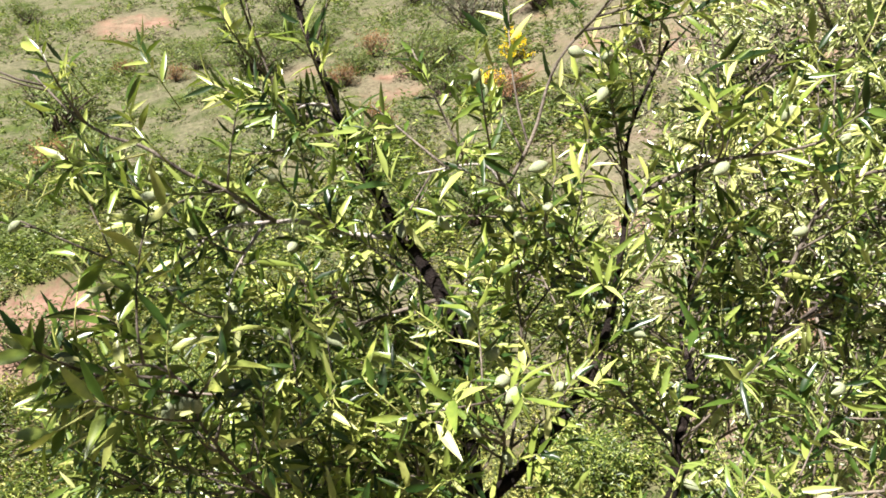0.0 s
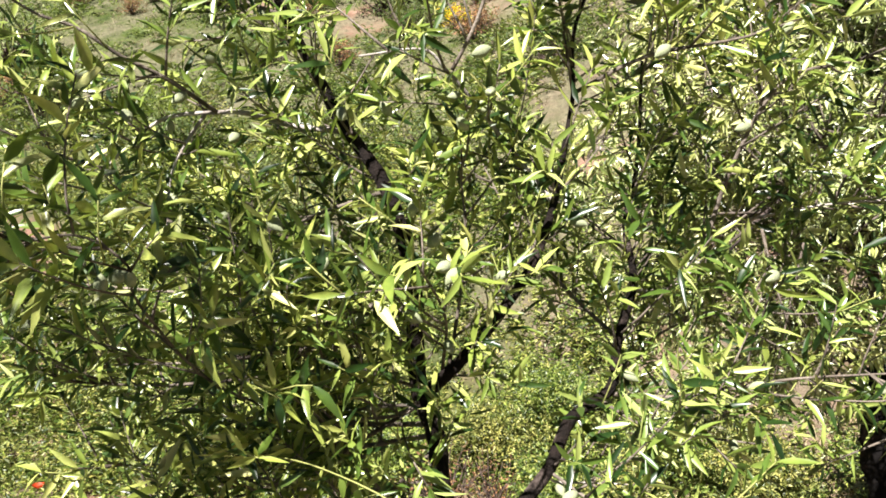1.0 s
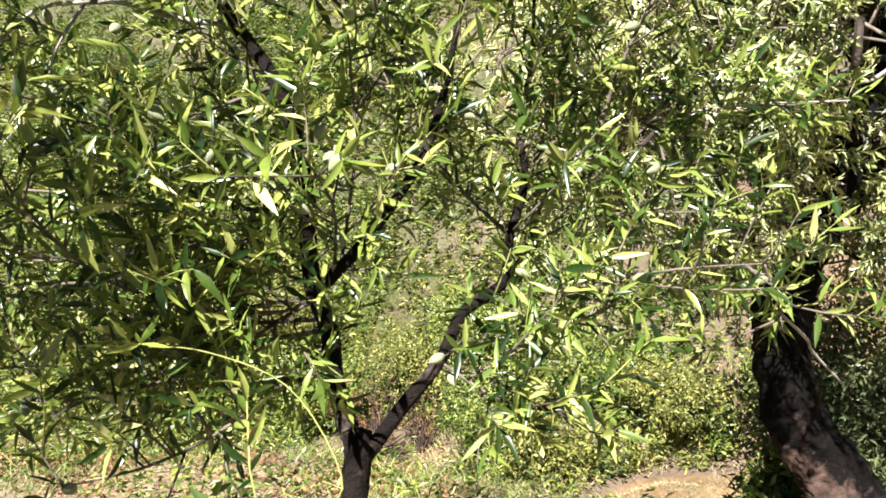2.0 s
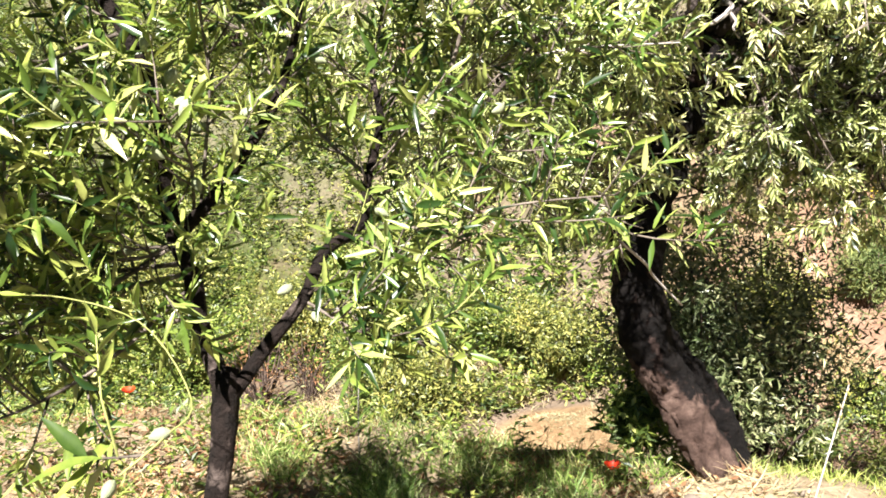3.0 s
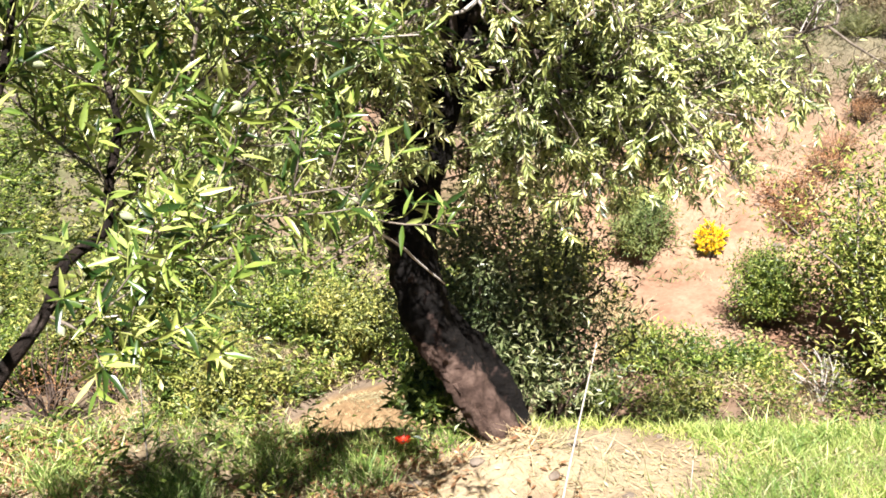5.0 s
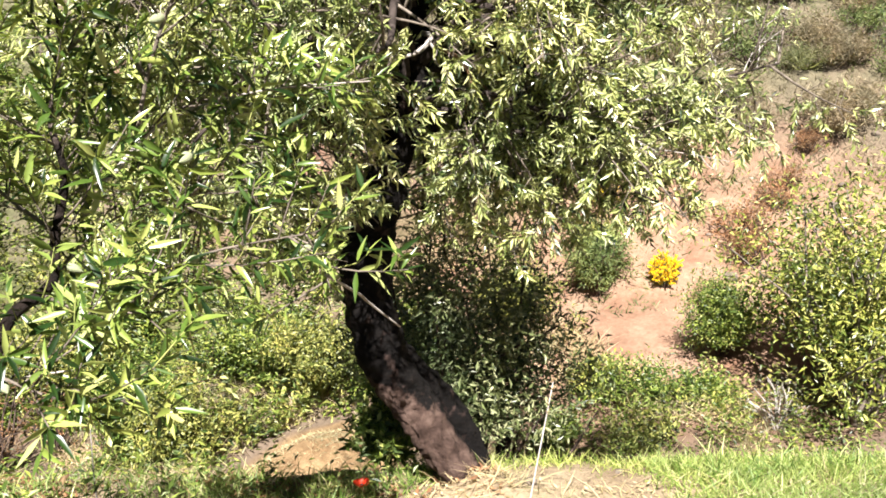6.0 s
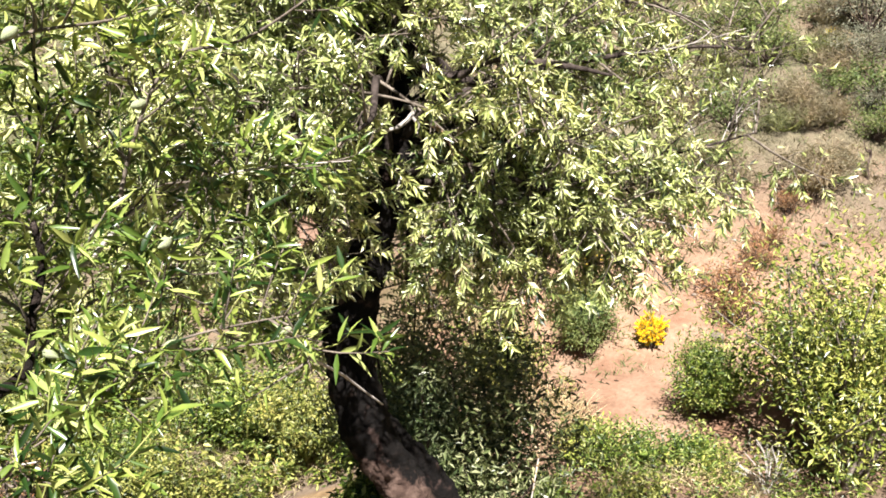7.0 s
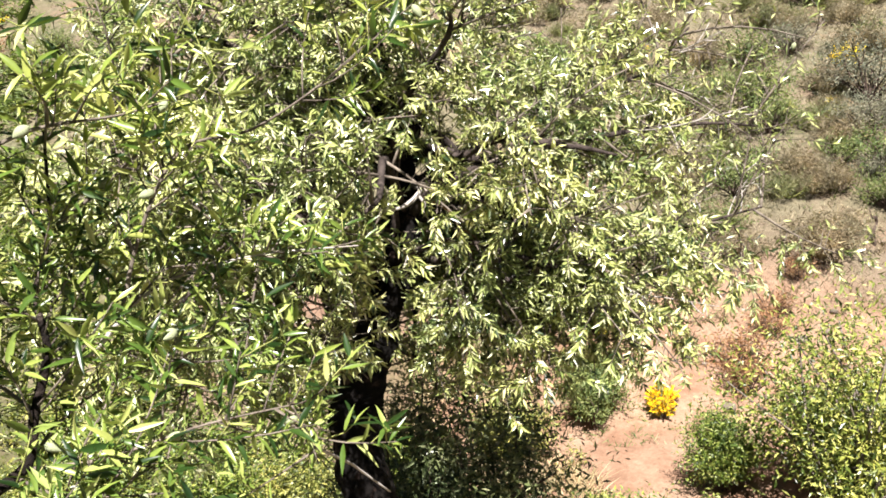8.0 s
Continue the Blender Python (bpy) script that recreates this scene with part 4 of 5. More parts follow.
# ---- shrubs and herbs ----
def shrub(name, at, size, count, leaf, mat, label, category="shrub", group="", slim=0.3, stems=9, wood=M_STUMP, flower=None, bloom=0.45, plain=True, upright=0.3, sink=0.03, keep=None):
    """A bush: stems that fork from the foot, and a crown of small leaves set on their twigs."""
    x, y = at
    foot = np.array([x, y, float(height(x, y)) - sink])
    w, h = size
    ob = thing(name, foot, label, category, group)
    lines = []
    for _ in range(stems):
        a = rng.uniform(0, 6.28)
        r = w * 0.5 * math.sqrt(rng.uniform(0.05, 1))
        top = foot + np.array([math.cos(a) * r, math.sin(a) * r, h * rng.uniform(0.45, 0.95) * (1 - 0.3 * (2 * r / w) ** 2)])
        q = foot + (top - foot) * 0.5 + rng.normal(0, 0.06 * w, 3) + np.array([0, 0, h * 0.08])
        lines.append(curve([foot + rng.normal(0, 0.02 * w, 3) * (1, 1, 0), q, top], 5))
    sh = Shape()
    for l in lines:
        sh.tube(l, [0.008 * w + 0.003, 0.002 * w + 0.0015], 5)
    tagged(sh.build("stemwork", wood, ob), kind="stuff")
    tot = sum(np.linalg.norm(np.diff(l, axis=0), axis=1).sum() for l in lines)
    mean = 0.16 * w + 0.04
    per = max(3, count / 6 / tot)
    twigs = grow(lines, per, (mean * 0.5, mean * 1.5), upright, 0.25, 1.0)
    each = sum(np.linalg.norm(np.diff(t, axis=0), axis=1).sum() for t in twigs)
    data = leaves_on(twigs, max(each / count, 0.004), leaf, slim, 0.1, 0.1)
    if keep:
        stay = keep(data[0])
        data = tuple(a[stay] for a in data)
    tagged(leaf_cloud("foliage", *data, mat, ob, plain=plain), kind="stuff")
    if flower:
        data = leaves_on(twigs, max(each / count, 0.004) * bloom, leaf * 1.1, 0.75, 0.2, -0.2)
        far = np.argsort(-np.linalg.norm((data[0] - foot - np.array([0, 0, h * 0.3])) / np.array([w, w, h * 1.3]), axis=1))[: len(data[0]) * 3 // 4]
        tagged(leaf_cloud("bloom", *[a[far] + (0.012 if i == 0 else 0) for i, a in enumerate(data)], flower, ob, label="bright yellow flower heads", plain=True), kind="stuff")
    return ob


# bushes with a place of their own
shrub("olive_bush", (2.45, 3.22), (1.3, 2.05), 40000, 0.044, M_OLIVE, "dark green wild olive bush behind the old trunk", "bush", slim=0.26, stems=34, upright=0.4, keep=lambda q: q[:, 2] > -0.08 - 0.5 * np.clip(2.55 - q[:, 0], 0, 1) + 0.08 * np.sin(9 * q[:, 0]))
shrub("flowering_bush", (6.95, 6.30), (0.27, 0.42), 3000, 0.013, M_GORSE, "small round bush covered with bright yellow flowers", "bush", "yellow bushes", flower=M_YELLOW, slim=0.7, stems=70, bloom=0.07)
shrub("flowering_bush", (7.05, 7.45), (0.35, 0.30), 700, 0.03, M_RUST, "low rusty bush with a few orange-yellow flowers", "bush", "yellow bushes", flower=M_YELLOW, slim=0.4, stems=10, bloom=2.5)
shrub("almond_sapling", (6.05, 3.45), (2.05, 2.0), 13000, 0.06, M_SAPLING, "leafy yellow-green almond sapling in the gully", "sapling", plain="folded", stems=26, wood=M_TWIG)
shrub("almond_sapling", (6.75, 4.2), (1.4, 1.35), 10000, 0.07, M_WEED, "fresh green almond sapling on the gully side", "sapling", plain="folded", stems=22, wood=M_TWIG)
shrub("green_bush", (6.30, 4.93), (0.75, 0.85), 12000, 0.045, M_WEED, "dense green bush beside the sapling", "bush", stems=18)
shrub("dead_bush", (5.45, 3.7), (0.5, 0.5), 260, 0.03, M_GREYSHRUB, "grey leafless dead bush", "bush", stems=22, wood=M_DEADWOOD)
shrub("dead_bush", (0.45, 8.7), (1.1, 1.1), 500, 0.05, M_RUST, "brown leafless dead bush in the gully", "bush", stems=30, wood=M_STUMP)
shrub("dead_bush", (1.0, 9.1), (0.9, 1.0), 300, 0.05, M_RUST, "brown leafless dead bush in the gully", "bush", stems=26, wood=M_STUMP)
for x, y, w, h, n, m in ((1.57, 8.41, 0.80, 1.10, 1500, M_WEED), (3.6, 8.15, 1.05, 0.92, 2600, M_YWEED), (3.1, 8.9, 1.2, 1.0, 2200, M_WEED), (2.1, 7.95, 0.9, 0.80, 2200, M_YWEED),
                         (-0.3, 9.6, 1.2, 0.9, 2400, M_WEED), (1.1, 9.9, 1.2, 0.9, 2400, M_YWEED), (4.65, 4.3, 0.5, 0.28, 220, M_YWEED), (4.4, 5.0, 0.5, 0.30, 240, M_WEED), (1.7, 10.3, 1.2, 1.0, 2400, M_WEED),
                         (-0.8, 11.5, 1.6, 1.2, 3000, M_YWEED), (-3.9, 12.9, 1.8, 1.3, 3000, M_WEED), (-2.2, 10.2, 1.5, 1.1, 2800, M_WEED), (4.4, 7.3, 0.8, 0.6, 1500, M_WEED), (5.2, 6.6, 0.7, 0.5, 1300, M_YWEED), (3.0, 4.1, 0.5, 0.34, 260, M_YWEED)):
    shrub("leafy_bush", (x, y), (w * 1.15, h * 1.15), n * 4, 0.05, m, "fresh yellow-green leafy bush behind the terrace" if m is M_YWEED else "fresh green leafy bush behind the terrace", "bush", "gully bushes", slim=0.42, stems=22, wood=M_GREENTWIG)
shrub("green_herb", (1.74, 2.80), (0.26, 0.40), 1500, 0.05, M_WEED, "fresh green leafy herb beside the old trunk", "herb", stems=10, wood=M_GREENTWIG, slim=0.4)

shrub("hill_shrub", (6.35, 6.75), (0.75, 0.85), 5200, 0.05, M_GORSE, "olive-green bush on the gully bank beside bare soil", "shrub", "bank bushes", stems=30)
shrub("hill_shrub", (6.60, 7.10), (0.7, 0.45), 2800, 0.05, M_YWEED, "yellowish-green bush on the gully bank", "shrub", "bank bushes", stems=26)
for x, y, w, h, m in ((4.95, 4.75, 0.8, 0.34, M_WEED), (5.0, 5.25, 0.6, 0.28, M_YWEED), (5.45, 4.35, 0.5, 0.32, M_WEED)):
    shrub("leafy_bush", (x, y), (w, h), 2600, 0.045, m, "low leafy green bush at the foot of the slope", "bush", "gully bushes", slim=0.4, stems=22, wood=M_GREENTWIG)

# scrub on the hillside: a few kinds, each built once and set out again
kinds = [
    shrub("hill_shrub", (11.7, 8.4), (1.1, 0.75), 1600, 0.065, M_GORSE, "rounded green shrub on the dry hillside", "shrub", "hillside scrub", stems=26),
    shrub("hill_shrub", (10.3, 8.0), (1.05, 0.5), 1150, 0.06, M_GORSE, "low olive-green shrub on the dry hillside", "shrub", "hillside scrub", stems=18),
    shrub("hill_shrub", (12.7, 7.5), (1.1, 0.8), 3000, 0.05, M_GREYSHRUB, "grey shrub on the dry hillside", "shrub", "hillside scrub", stems=24, wood=M_STUMP),
    shrub("hill_shrub", (7.85, 5.9), (0.75, 0.45), 1200, 0.05, M_RUST, "withered rust-brown bush on the dry hillside", "shrub", "hillside scrub", stems=22),
    shrub("hill_shrub", (14.1, 8.6), (0.45, 0.4), 500, 0.04, M_GORSE, "shrub with yellow flowers on the dry hillside", "shrub", "hillside scrub", stems=14, flower=M_YELLOW, bloom=1.0),
    shrub("grass_clump", (11.2, 7.6), (0.9, 0.34), 2200, 0.09, M_HILLGRASS, "soft clump of dry grass on the hillside", "grass clump", "hillside scrub", slim=0.1, stems=30, wood=M_STRAW, upright=0.8),
    shrub("grass_clump", (12.5, 8.1), (0.9, 0.40), 2400, 0.08, M_HERBAGE, "soft clump of olive-green herbs on the hillside", "grass clump", "hillside scrub", slim=0.12, stems=30, wood=M_GREENTWIG, upright=0.8),
]


def again(k, x, y, s):
    copy_thing(kinds[k], Matrix.Translation((x, y, float(height(x, y)) - 0.03)) @ Matrix.Rotation(rng.uniform(0, 6.28), 4, "Z") @ Matrix.Scale(s, 4))


for k, x, y, s in ((1, 11.9, 7.33, 0.9), (2, 13.8, 9.5, 0.9), (1, 9.5, 7.64, 0.7), (0, 11.6, 6.5, 0.8), (0, 12.1, 8.9, 1.25), (1, 10.5, 8.2, 1.25), (0, 13.0, 9.9, 1.2), (2, 13.4, 7.8, 1.5), (1, 12.3, 6.9, 1.3), (3, 8.0, 6.15, 1.15), (1, 9.6, 7.7, 0.8), (0, 15.4, 10.3, 1.3), (3, 9.04, 6.39, 0.7), (0, 11.3, 9.5, 0.8), (3, 9.62, 6.52, 0.7), (4, 11.9, 11.2, 0.45), (4, 13.0, 8.2, 0.4), (3, 8.6, 6.2, 0.8), (0, 9.4, 8.0, 0.5), (4, 1.8, 22.3, 2.2), (4, 1.2, 21.3, 1.4), (2, 0.8, 26.6, 2.4), (3, 1.6, 20.1, 1.8),
                   (0, -10.4, 22.8, 2.6), (0, -0.7, 23.6, 2.0), (0, -5.5, 24.8, 2.2), (2, 2.8, 25.5, 2.2), (0, -8.0, 19.5, 2.2), (0, -4.5, 17.5, 1.8), (0, -2.0, 15.0, 1.5), (0, 0.6, 16.2, 1.5), (3, -1.6, 20.5, 1.5), (0, 3.0, 17.5, 1.6), (0, -7.0, 14.5, 1.8)):
    again(k, x, y, s)
for _ in range(50):
    x, y = rng.uniform(-22, 30), rng.uniform(8, 42)
    s0 = 0.6 * (x if x > 0 else 0.25 * x) + 0.8 * y
    if s0 < 10.5 or math.hypot(x - 8.5, y - 6.6) < 1.6:
        continue
    lefty = x < 4
    again(int(rng.choice([0, 1, 2, 3, 4], p=[0.55, 0.15, 0.12, 0.1, 0.08] if lefty else [0.3, 0.34, 0.16, 0.14, 0.06])), x, y, rng.uniform(0.5, 1.1) * (1 + s0 / 40))


for _ in range(20):
    again(int(rng.choice([1, 1, 2, 0, 3])), rng.uniform(10.5, 18.5), rng.uniform(6.5, 13.5), rng.uniform(0.3, 0.75))
for _ in range(95):
    x, y = rng.uniform(8.6, 18.5), rng.uniform(5.6, 14)
    if 0.6 * x + 0.8 * y > 10.6 and math.hypot(x - 8.2, y - 6.6) > 1.1:
        again(int(rng.choice([5, 5, 6])), x, y, rng.uniform(0.5, 1.3))
for _ in range(16):
    again(int(rng.choice([0, 0, 3])), rng.uniform(-14, 5), rng.uniform(18, 33), rng.uniform(0.9, 1.9))


def vine_stump(x, y, h, lean, seed):
    z = float(height(x, y))
    ob = thing("vine_stump", (x, y, z), "dark bare stump of an old vine", "stump", "vine stumps")
    sh = Shape()
    sh.tube(curve([(x, y, z - 0.08), (x + 0.012 * lean, y, z + h * 0.4), (x - 0.012 * lean, y + 0.01, z + h * 0.75), (x, y, z + h)], 5), [0.028, 0.019, 0.016, 0.019], 9, 0.3, seed)
    sh.build("stem", M_STUMP, ob)
    for k in (-1, 1):
        sh = Shape()
        sh.tube(curve([(x, y, z + h * 0.92), (x + 0.05 * k, y + 0.01, z + h * 0.98), (x + 0.09 * k, y + 0.02, z + h * (1.06 + 0.06 * k * lean))], 4), [0.014, 0.006], 6, 0.25, seed + k)
        sh.build("spur", M_STUMP, ob)


for i, (x, y, h, l) in enumerate(((9.28, 7.01, 0.30, 3), (10.76, 6.16, 0.36, -4), (9.2, 8.2, 0.24, 2), (12.2, 7.0, 0.3, -3), (13.2, 9.6, 0.3, 2), (8.3, 7.3, 0.22, 1))):
    vine_stump(x, y, h, l, 70 + i)


# ---- herbs and grass that nobody could count ----
def field(name, label, category, xy, per, length, width, mat, lean=0.5, spread=0.05, thin=False):
    """Tufts of blades: per blades round every place."""
    k = len(xy)
    c = np.repeat(xy, per, axis=0) + rng.normal(0, spread, (k * per, 2))
    p = np.column_stack([c, height(c[:, 0], c[:, 1]) - 0.01])
    d = unit(np.column_stack([rng.normal(0, lean, (len(c), 2)), np.ones(len(c))]))
    L = rng.uniform(length[0], length[1], len(c))
    b = np.column_stack([rng.normal(0, 0.35, (len(c), 2)), -rng.uniform(0.0, 0.35, len(c))])
    v, f = blades(p, d, L, width * rng.uniform(0.6, 1.3, len(c)), b, thin)
    ob = mesh_object(name, v, f, mat, None, True)
    tagged(ob, label, category, "", "stuff")


def herbs(name, label, xy, tall, leaf, per, mat):
    """Leafy weeds: thin stalks set with leaves, joined."""
    P, D, N, L = [], [], [], []
    k = len(xy)
    z = height(xy[:, 0], xy[:, 1])
    H = rng.uniform(tall[0], tall[1], k)
    tilt = rng.normal(0, 0.25, (k, 2))
    a = rng.uniform(0, 6.28, (k, per))
    u = rng.uniform(0.1, 1.0, (k, per))
    base = np.stack([xy[:, 0, None] + tilt[:, 0, None] * u * H[:, None], xy[:, 1, None] + tilt[:, 1, None] * u * H[:, None], z[:, None] + u * H[:, None]], -1)
    base = base + rng.normal(0, 0.03, base.shape)
    d = unit(np.stack([np.cos(a), np.sin(a), rng.normal(0.35, 0.4, a.shape)], -1)).reshape(-1, 3)
    n = unit(rng.normal(0, 0.5, d.shape) + np.array([0, 0, 1.0]))
    L = leaf * rng.uniform(0.6, 1.3, len(d))
    ob = leaf_cloud(name, base.reshape(-1, 3), d, n, L, L * rng.uniform(0.22, 0.42, len(d)), rng.normal(0.15, 0.15, len(d)), mat, None, plain=True)
    tagged(ob, label, "weeds", "", "stuff")


def places(n, xr, yr, keep):
    xy = np.column_stack([rng.uniform(*xr, n), rng.uniform(*yr, n)])
    clear = np.ones(len(xy), bool)
    for x, y, _, r in SLIDES:
        clear &= np.hypot(xy[:, 0] - x, xy[:, 1] - y) > 0.8 * r
    xy = xy[clear]
    return xy[keep(xy[:, 0], xy[:, 1])]


def lie(x, y):
    return 0.6 * np.where(x > 0, x, 0.25 * x) + 0.8 * y


tuft = lambda x, y, size, seed, t: waves(x, y, size, seed) + rng.normal(0, 0.25, len(x)) > t  # noqa: E731
off_bank = lambda x, y: ((x + 7.0) / 0.9) ** 2 + ((y - 15.2) / 1.2) ** 2 > 1  # noqa: E731
off_pink = lambda x, y: (np.hypot(x - 4.95, y - 10.4) > 0.55) & (np.hypot(x - 3.5, y - 12.5) > 0.55)  # noqa: E731
off_hollow = lambda x, y: ((x - 0.6) / 0.9) ** 2 + ((y - 8.8) / 0.8) ** 2 > 1  # noqa: E731
off_heap = lambda x, y: ((x - 2.92) / 1.15) ** 2 + ((y - 6.6) / 1.2) ** 2 > 1  # noqa: E731
# the terrace
bare = lambda x, y: ((x - 1.75) / 0.75) ** 2 + ((y - 2.05) / 0.38) ** 2 < 1 + 0.4 * rng.random(len(x))  # noqa: E731
field("grass", "fresh green grass on the terrace", "grass", places(26000, (-4, 4.6), (0.6, 5.2), lambda x, y: (lie(x, y) - 0.13 * np.clip(x, 0, 4) < 2.95) & (lie(x, y) > 1.2) & tuft(x, y, 0.9, 11, np.where(lie(x, y) < np.where(x < 1.5, 2.62, 2.3), 0.7, np.where(x < 1.0, 0.25, -0.3))) & ~bare(x, y)), 7, (0.04, 0.14), 0.005, M_GRASS, 0.45)
field("grass", "short lush grass along the terrace edge", "grass", places(13000, (1.9, 5.0), (0.6, 2.9), lambda x, y: (lie(x, y) - 0.13 * np.clip(x, 0, 4) < 3.0) & (lie(x, y) > 2.55) & ~bare(x, y)), 10, (0.03, 0.085), 0.0036, M_LUSH, 0.5)
field("dry_grass", "straw and dry grass on the terrace", "grass", places(15000, (-4, 4.6), (0.6, 5.2), lambda x, y: (lie(x, y) < 3.2) & (lie(x, y) > 1.0) & tuft(x, y, 0.7, 12, np.where(lie(x, y) < 2.3, -0.25, 0.35))), 4, (0.04, 0.17), 0.004, M_STRAW, 1.2)
herbs("weeds", "low broad-leaved weeds on the terrace", places(4200, (-4, 1.9), (1.0, 5.0), lambda x, y: (lie(x, y) < 3.2) & (lie(x, y) > 1.6) & tuft(x, y, 0.7, 13, 0.05) & ~bare(x, y)), (0.04, 0.20), 0.04, 10, M_WEED)
field("grass", "tall dark green grass in the shade of the trees", "grass", places(2200, (0.2, 1.75), (2.0, 3.6), lambda x, y: (lie(x, y) < 2.95) & (lie(x, y) > 2.25) & tuft(x, y, 0.45, 44, 0.4) & ~bare(x, y)), 12, (0.07, 0.20), 0.005, M_GRASS, 0.35, 0.03)
herbs("weeds", "tall fresh weeds standing in the shade of the trees", places(420, (-0.6, 1.9), (1.6, 3.4), lambda x, y: (lie(x, y) < 2.75) & (lie(x, y) > 2.0) & tuft(x, y, 0.5, 14, 0.1) & ~bare(x, y)), (0.08, 0.22), 0.045, 16, M_WEED)
field("straw", "pale straw litter lying on the terrace", "straw", places(16000, (-3, 4.6), (0.8, 4.8), lambda x, y: (lie(x, y) < 3.0) & (lie(x, y) > 1.2) & (tuft(x, y, 1.1, 19, np.where(lie(x, y) < 2.4, -0.1, 0.5)) | bare(x, y))), 9, (0.03, 0.12), 0.0032, M_STRAW, 4.0, 0.06, True)


def litter(name, label, xy, size, mat):
    """Fallen leaves lying flat."""
    k = len(xy)
    p = np.column_stack([xy, height(xy[:, 0], xy[:, 1]) + rng.uniform(0.002, 0.02, k)])
    a = rng.uniform(0, 6.28, k)
    d = unit(np.column_stack([np.cos(a), np.sin(a), rng.normal(0, 0.25, k)]))
    n = unit(np.column_stack([rng.normal(0, 0.4, (k, 2)), np.ones(k)]))
    L = size * rng.uniform(0.6, 1.3, k)
    tagged(leaf_cloud(name, p, d, n, L, L * rng.uniform(0.25, 0.45, k), rng.normal(-0.1, 0.2, k), mat, None, plain=True), label, "leaf litter", "", "stuff")


floor_part = lambda x, y: (lie(x, y) < 3.1) & (lie(x, y) > 1.2)  # noqa: E731
litter("leaf_litter", "withered brown leaves lying on the terrace", places(30000, (-2, 1.9), (0.8, 4.6), lambda x, y: floor_part(x, y) & tuft(x, y, 0.8, 31, -0.2)), 0.04, M_RUST)
litter("leaf_litter", "bleached dry leaves lying on the terrace", places(26000, (-3, 4.2), (0.8, 4.6), lambda x, y: floor_part(x, y) & tuft(x, y, 0.9, 32, -0.3)), 0.024, M_STRAW)
# the gully
herbs("weeds", "fresh green weeds filling the gully", places(7000, (-9, 6.5), (2.5, 14), lambda x, y: (lie(x, y) > 4.5) & (lie(x, y) < 9.6 + 2 * (x < 1)) & tuft(x, y, 1.6, 14, np.where(x > 3.4, 0.75, np.where(x > 0.8, 0.4, -0.1))) & off_heap(x, y) & off_hollow(x, y)), (0.15, 0.55), 0.055, 26, M_WEED)
herbs("weeds", "yellowish weeds filling the gully", places(7000, (-9, 6.5), (2.5, 14), lambda x, y: (lie(x, y) > 4.5) & (lie(x, y) < 9.3 + 2 * (x < 1)) & tuft(x, y, 1.4, 15, np.where(x > 3.4, 0.6, np.where(x > 0.8, 0.35, 0.0))) & off_heap(x, y) & off_hollow(x, y)), (0.12, 0.5), 0.05, 26, M_YWEED)
for m, w, k in ((M_WEED, "fresh green weeds below the terrace edge", 51), (M_YWEED, "yellowish weeds below the terrace edge", 52)):
    herbs("weeds", w, places(900, (4.2, 7.0), (1.2, 5.2), lambda x, y: (lie(x, y) > 3.75) & (lie(x, y) < 6.9) & tuft(x, y, 0.9, k, 0.0)), (0.10, 0.42), 0.045, 18, m)
field("dry_grass", "pale dry grass on the earth heap", "grass", places(2600, (1.8, 4.2), (5.8, 7.4), lambda x, y: tuft(x, y, 0.8, 16, -0.3)), 9, (0.02, 0.07), 0.005, M_STRAW, 1.4)
field("dry_grass", "bleached grass on the gully floor", "grass", places(5000, (1.0, 5.6), (3.5, 9.5), lambda x, y: (lie(x, y) > 4.0) & (lie(x, y) < 9.5) & tuft(x, y, 1.2, 25, 0.0) & off_heap(x, y)), 9, (0.08, 0.3), 0.008, M_STRAW, 0.7, 0.07)
# the hillside
field("dry_grass", "thick weathered grass on the hillside above the gully", "grass", places(9000, (6, 18), (5, 14), lambda x, y: (lie(x, y) > 10.4) & tuft(x, y, 1.8, 41, -0.05)), 12, (0.05, 0.14), 0.018, M_HILLGRASS, 0.6, 0.06, True)
herbs("weeds", "fresh green weeds on the lower slope", places(20000, (-13, 6.5), (7.5, 20), lambda x, y: (lie(x, y) > 7.3) & tuft(x, y, 3.2, 21, -0.55 + 0.10 * (lie(x, y) - 9) + 0.35 * np.maximum(x - 3.5, 0) + 0.2 * ((x > -0.3) & (lie(x, y) < 11))) & off_heap(x, y) & off_hollow(x, y) & off_bank(x, y) & off_pink(x, y)), (0.10, 0.5), 0.10, 13, M_WEED)
herbs("weeds", "yellowish weeds on the lower slope", places(20000, (-13, 6.0), (7.5, 20), lambda x, y: (lie(x, y) > 7.3) & tuft(x, y, 2.6, 22, -0.25 + 0.12 * (lie(x, y) - 9) + 0.35 * np.maximum(x - 3, 0) + 0.2 * ((x > -0.3) & (lie(x, y) < 11))) & off_heap(x, y) & off_hollow(x, y) & off_bank(x, y) & off_pink(x, y)), (0.08, 0.45), 0.09, 13, M_YWEED)
herbs("weeds", "patchy green weeds high on the slope", places(9000, (-24, 4), (17, 34), lambda x, y: tuft(x, y, 5.0, 24, 0.0)), (0.15, 0.5), 0.15, 10, M_GORSE)
herbs("weeds", "dull green low herbs on the hillside", places(7000, (3, 24), (5, 22), lambda x, y: (lie(x, y) > 10.2) & off_pink(x, y) & tuft(x, y, 2.4, 23, np.where(lie(x, y) < 11, 0.6, 0.15))), (0.05, 0.24), 0.035, 26, M_GORSE)
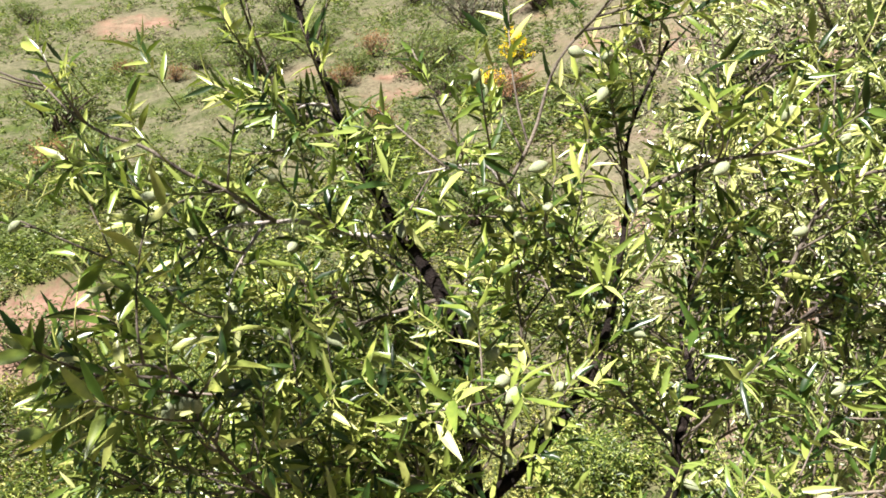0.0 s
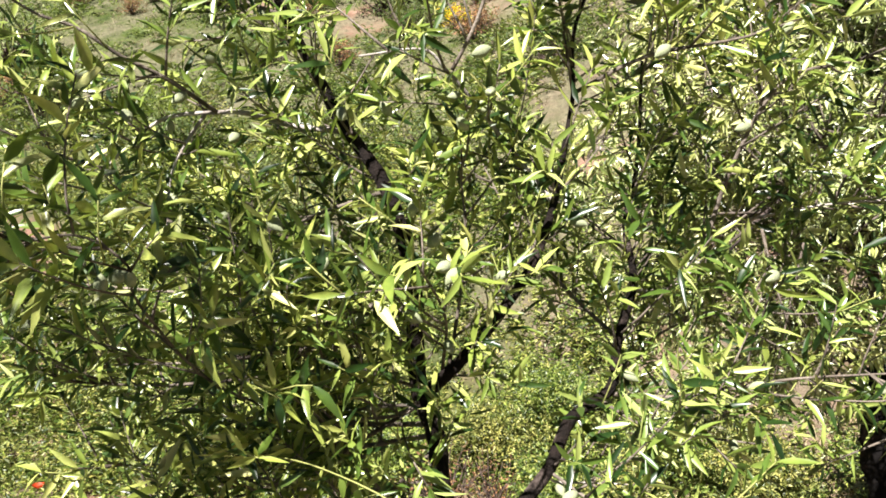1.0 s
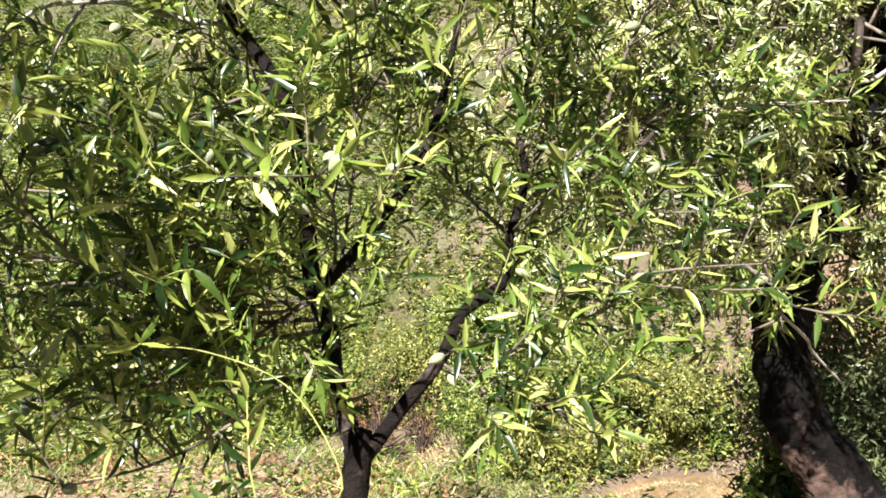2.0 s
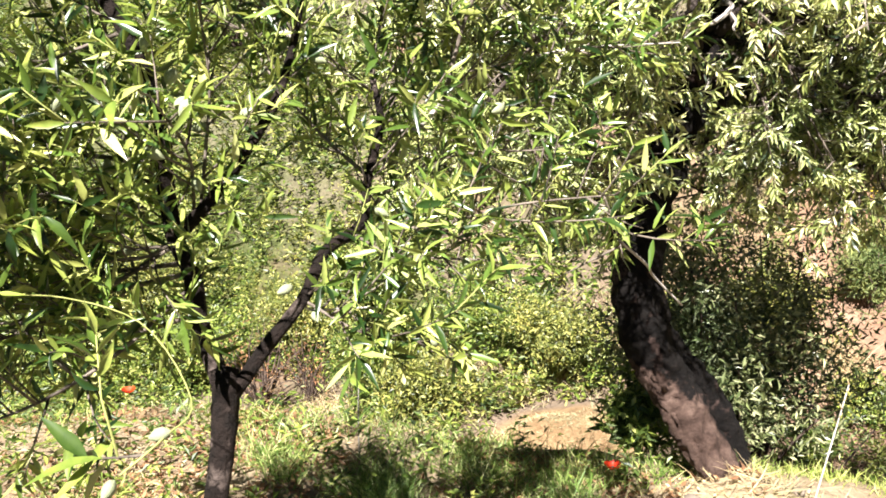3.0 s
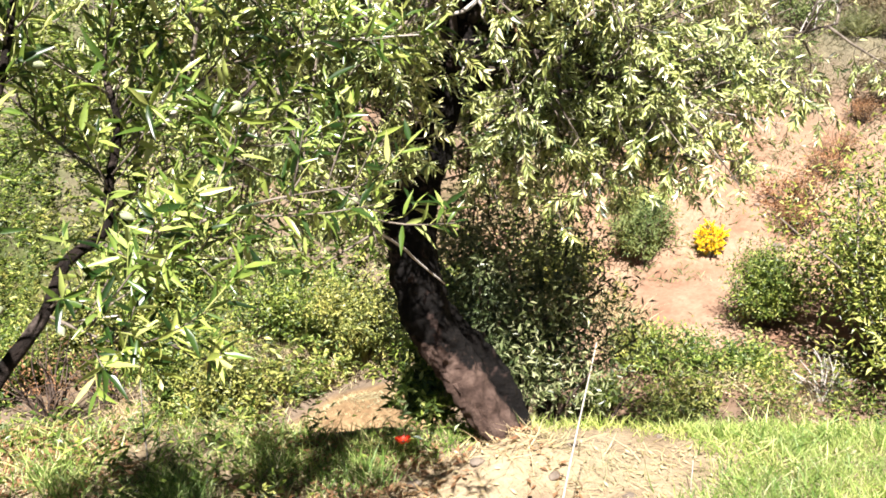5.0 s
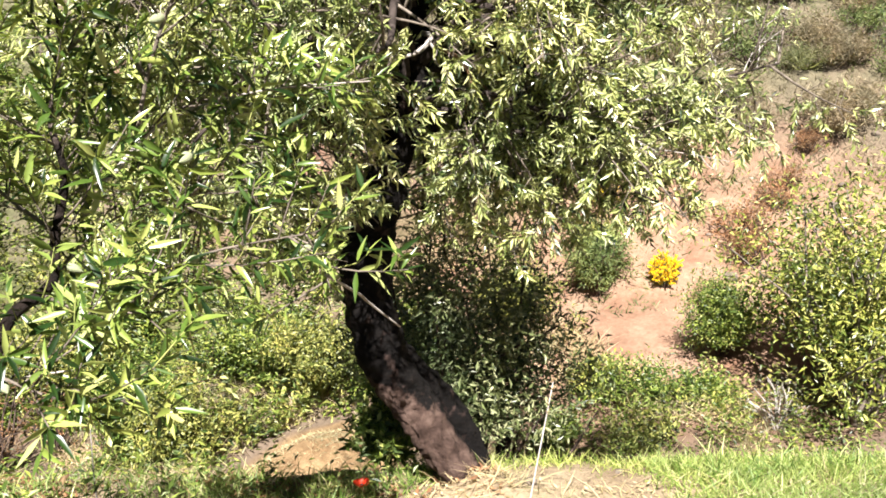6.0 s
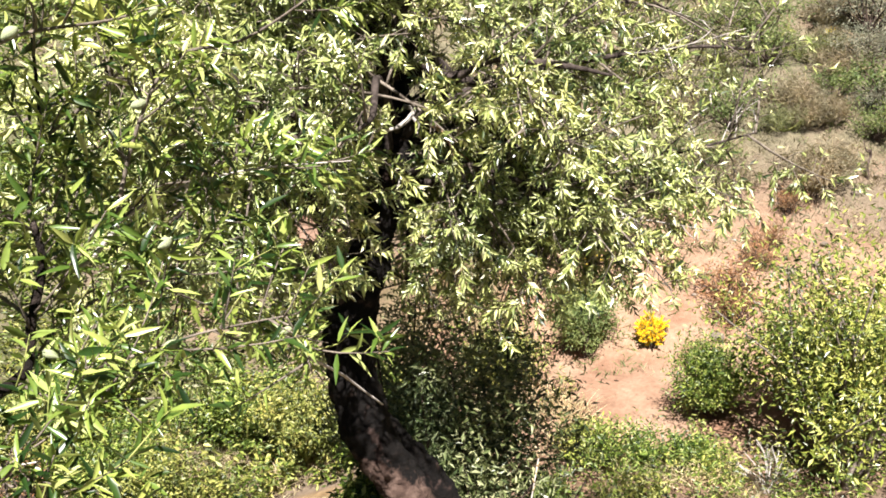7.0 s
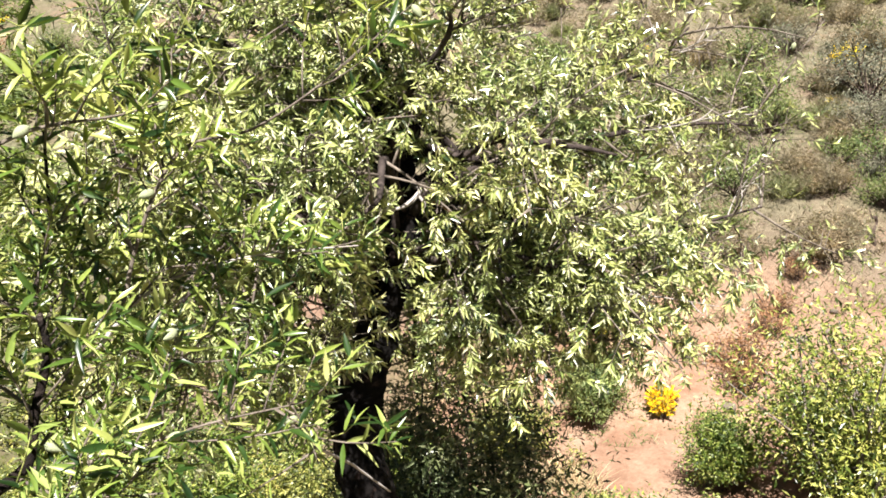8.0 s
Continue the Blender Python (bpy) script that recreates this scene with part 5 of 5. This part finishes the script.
field("dry_grass", "dry tufts of grass on the hillside", "grass", places(26000, (-22, 26), (6, 34), lambda x, y: (lie(x, y) > 8.4) & tuft(x, y, 3.0, 17, -0.1) & (rng.random(len(x)) < 1.6 * (10 / np.maximum(lie(x, y), 9)) ** 1.2)), 14, (0.05, 0.14), 0.018, M_HILLGRASS, 0.6, 0.06, True)
field("grass", "greenish tufts of grass on the hillside", "grass", places(22000, (-22, 26), (6, 34), lambda x, y: (lie(x, y) > 8.6) & tuft(x, y, 4.0, 18, np.where(x < 2, -0.5, 0.35)) & (rng.random(len(x)) < 1.6 * (10 / np.maximum(lie(x, y), 9)))), 12, (0.05, 0.18), 0.014, M_GORSE, 0.7, 0.05, True)


# ---- small things ----
def poppy(x, y, h, size):
    z = float(height(x, y))
    ob = thing("poppy", (x, y, z), "red poppy in flower among the grass", "flower", "poppies")
    dx, dy = rng.normal(0, 0.03, 2)
    sh = Shape()
    sh.tube(curve([(x, y, z - 0.01), (x + dx * 0.4, y + dy * 0.4, z + h * 0.5), (x + dx, y + dy, z + h)], 4), [0.0016, 0.0012], 5)
    sh.build("stem", M_GREENTWIG, ob)
    c = np.array([x + dx, y + dy, z + h])
    for k in range(4):
        a = k * 1.571 + rng.uniform(-0.15, 0.15)
        out = np.array([math.cos(a), math.sin(a), 0])
        side = np.array([-math.sin(a), math.cos(a), 0])
        verts, faces = [c], []
        for i in range(1, 4):
            r = i / 3
            for j in range(5):
                w = (j - 2) / 2
                verts.append(c + size * (out * 0.5 * r * (1 - 0.2 * w * w) + side * 0.36 * w * r ** 0.7 + np.array([0, 0, 0.30 * r * r + 0.05 * w * w + 0.03 * math.sin(5 * w + k)])))
        faces += [(0, 1 + j, 2 + j) for j in range(4)]
        faces += [(1 + 5 * i + j, 6 + 5 * i + j, 7 + 5 * i + j, 2 + 5 * i + j) for i in range(2) for j in range(4)]
        mesh_object("petal", np.array(verts), faces, M_POPPY, ob)
    sh = Shape()
    sh.tube(np.array([c + (0, 0, -0.002), c + (0, 0, 0.004), c + (0, 0, size * 0.17)]), [size * 0.06, size * 0.1, size * 0.07], 8)
    sh.build("seed_capsule", M_STUMP, ob)


for x, y, h in ((1.48, 2.52, 0.09), (-0.275, 3.80, 0.095), (-1.72, 4.25, 0.16), (-1.60, 4.15, 0.14), (-2.10, 4.45, 0.22), (-1.85, 4.30, 0.24), (-1.55, 4.35, 0.12), (-2.0, 4.0, 0.18), (-1.9, 4.6, 0.2)):
    poppy(x, y, h, 0.062)


def dry_stalk(points, r):
    p = np.array(points, float)
    ob = thing("dry_stalk", (p[0][0], p[0][1], float(height(p[0][0], p[0][1]))), "thin pale dry grass stalk leaning on the terrace", "stalk", "dry stalks")
    sh = Shape()
    sh.tube(curve(p, 5), [r, r * 0.6], 6)
    sh.build("stem", M_DEADWOOD, ob)
    sh = Shape()
    for i in range(5):
        q = p[-1] - (p[-1] - p[-2]) * 0.05 * i
        sh.tube(np.array([q, q + rng.normal(0, 0.006, 3) + (0, 0, 0.012)]), [r * 0.8, r * 0.3], 5)
    sh.build("seed_head", M_STRAW, ob)


dry_stalk(((1.20, 1.27, -0.02), (1.43, 1.45, 0.35), (1.66, 1.60, 0.71)), 0.0032)
dry_stalk(((0.62, 3.0, -0.02), (0.62, 3.0, 0.2), (0.63, 3.0, 0.42)), 0.003)
dry_stalk(((2.215, 1.78, -0.02), (2.22, 1.78, 0.06), (2.23, 1.785, 0.13)), 0.0022)


def stone(x, y, s, seed):
    r = np.random.default_rng(seed)
    bm = bmesh.new()
    bmesh.ops.create_icosphere(bm, subdivisions=2, radius=1.0)
    ax = r.normal(size=(5, 3))
    for v in bm.verts:
        k = 1 + 0.16 * sum(math.sin(2.2 * float(np.dot(a, v.co)) + i) for i, a in enumerate(ax)) / 2
        v.co = Vector((v.co.x * s * k, v.co.y * s * 0.8 * k, v.co.z * s * 0.55 * k))
    me = bpy.data.meshes.new("stone")
    bm.to_mesh(me)
    bm.free()
    me.materials.append(M_STONE)
    ob = new("stone", me)
    ob.matrix_basis = pose(x, y, float(height(x, y)) + s * 0.15, 0, 0, r.uniform(0, 360))
    tagged(ob, "pale rough stone lying on dry soil", "stone", "stones")


for i in range(46):
    if i < 14:
        x, y = rng.uniform(0.6, 2.8), rng.uniform(1.8, 2.6)
        s = rng.uniform(0.012, 0.035)
    else:
        x, y = rng.uniform(5.5, 12), rng.uniform(5, 9)
        s = rng.uniform(0.03, 0.09)
        if lie(np.array(x), np.array(y)) < 8.2:
            continue
    stone(x, y, s, 200 + i)
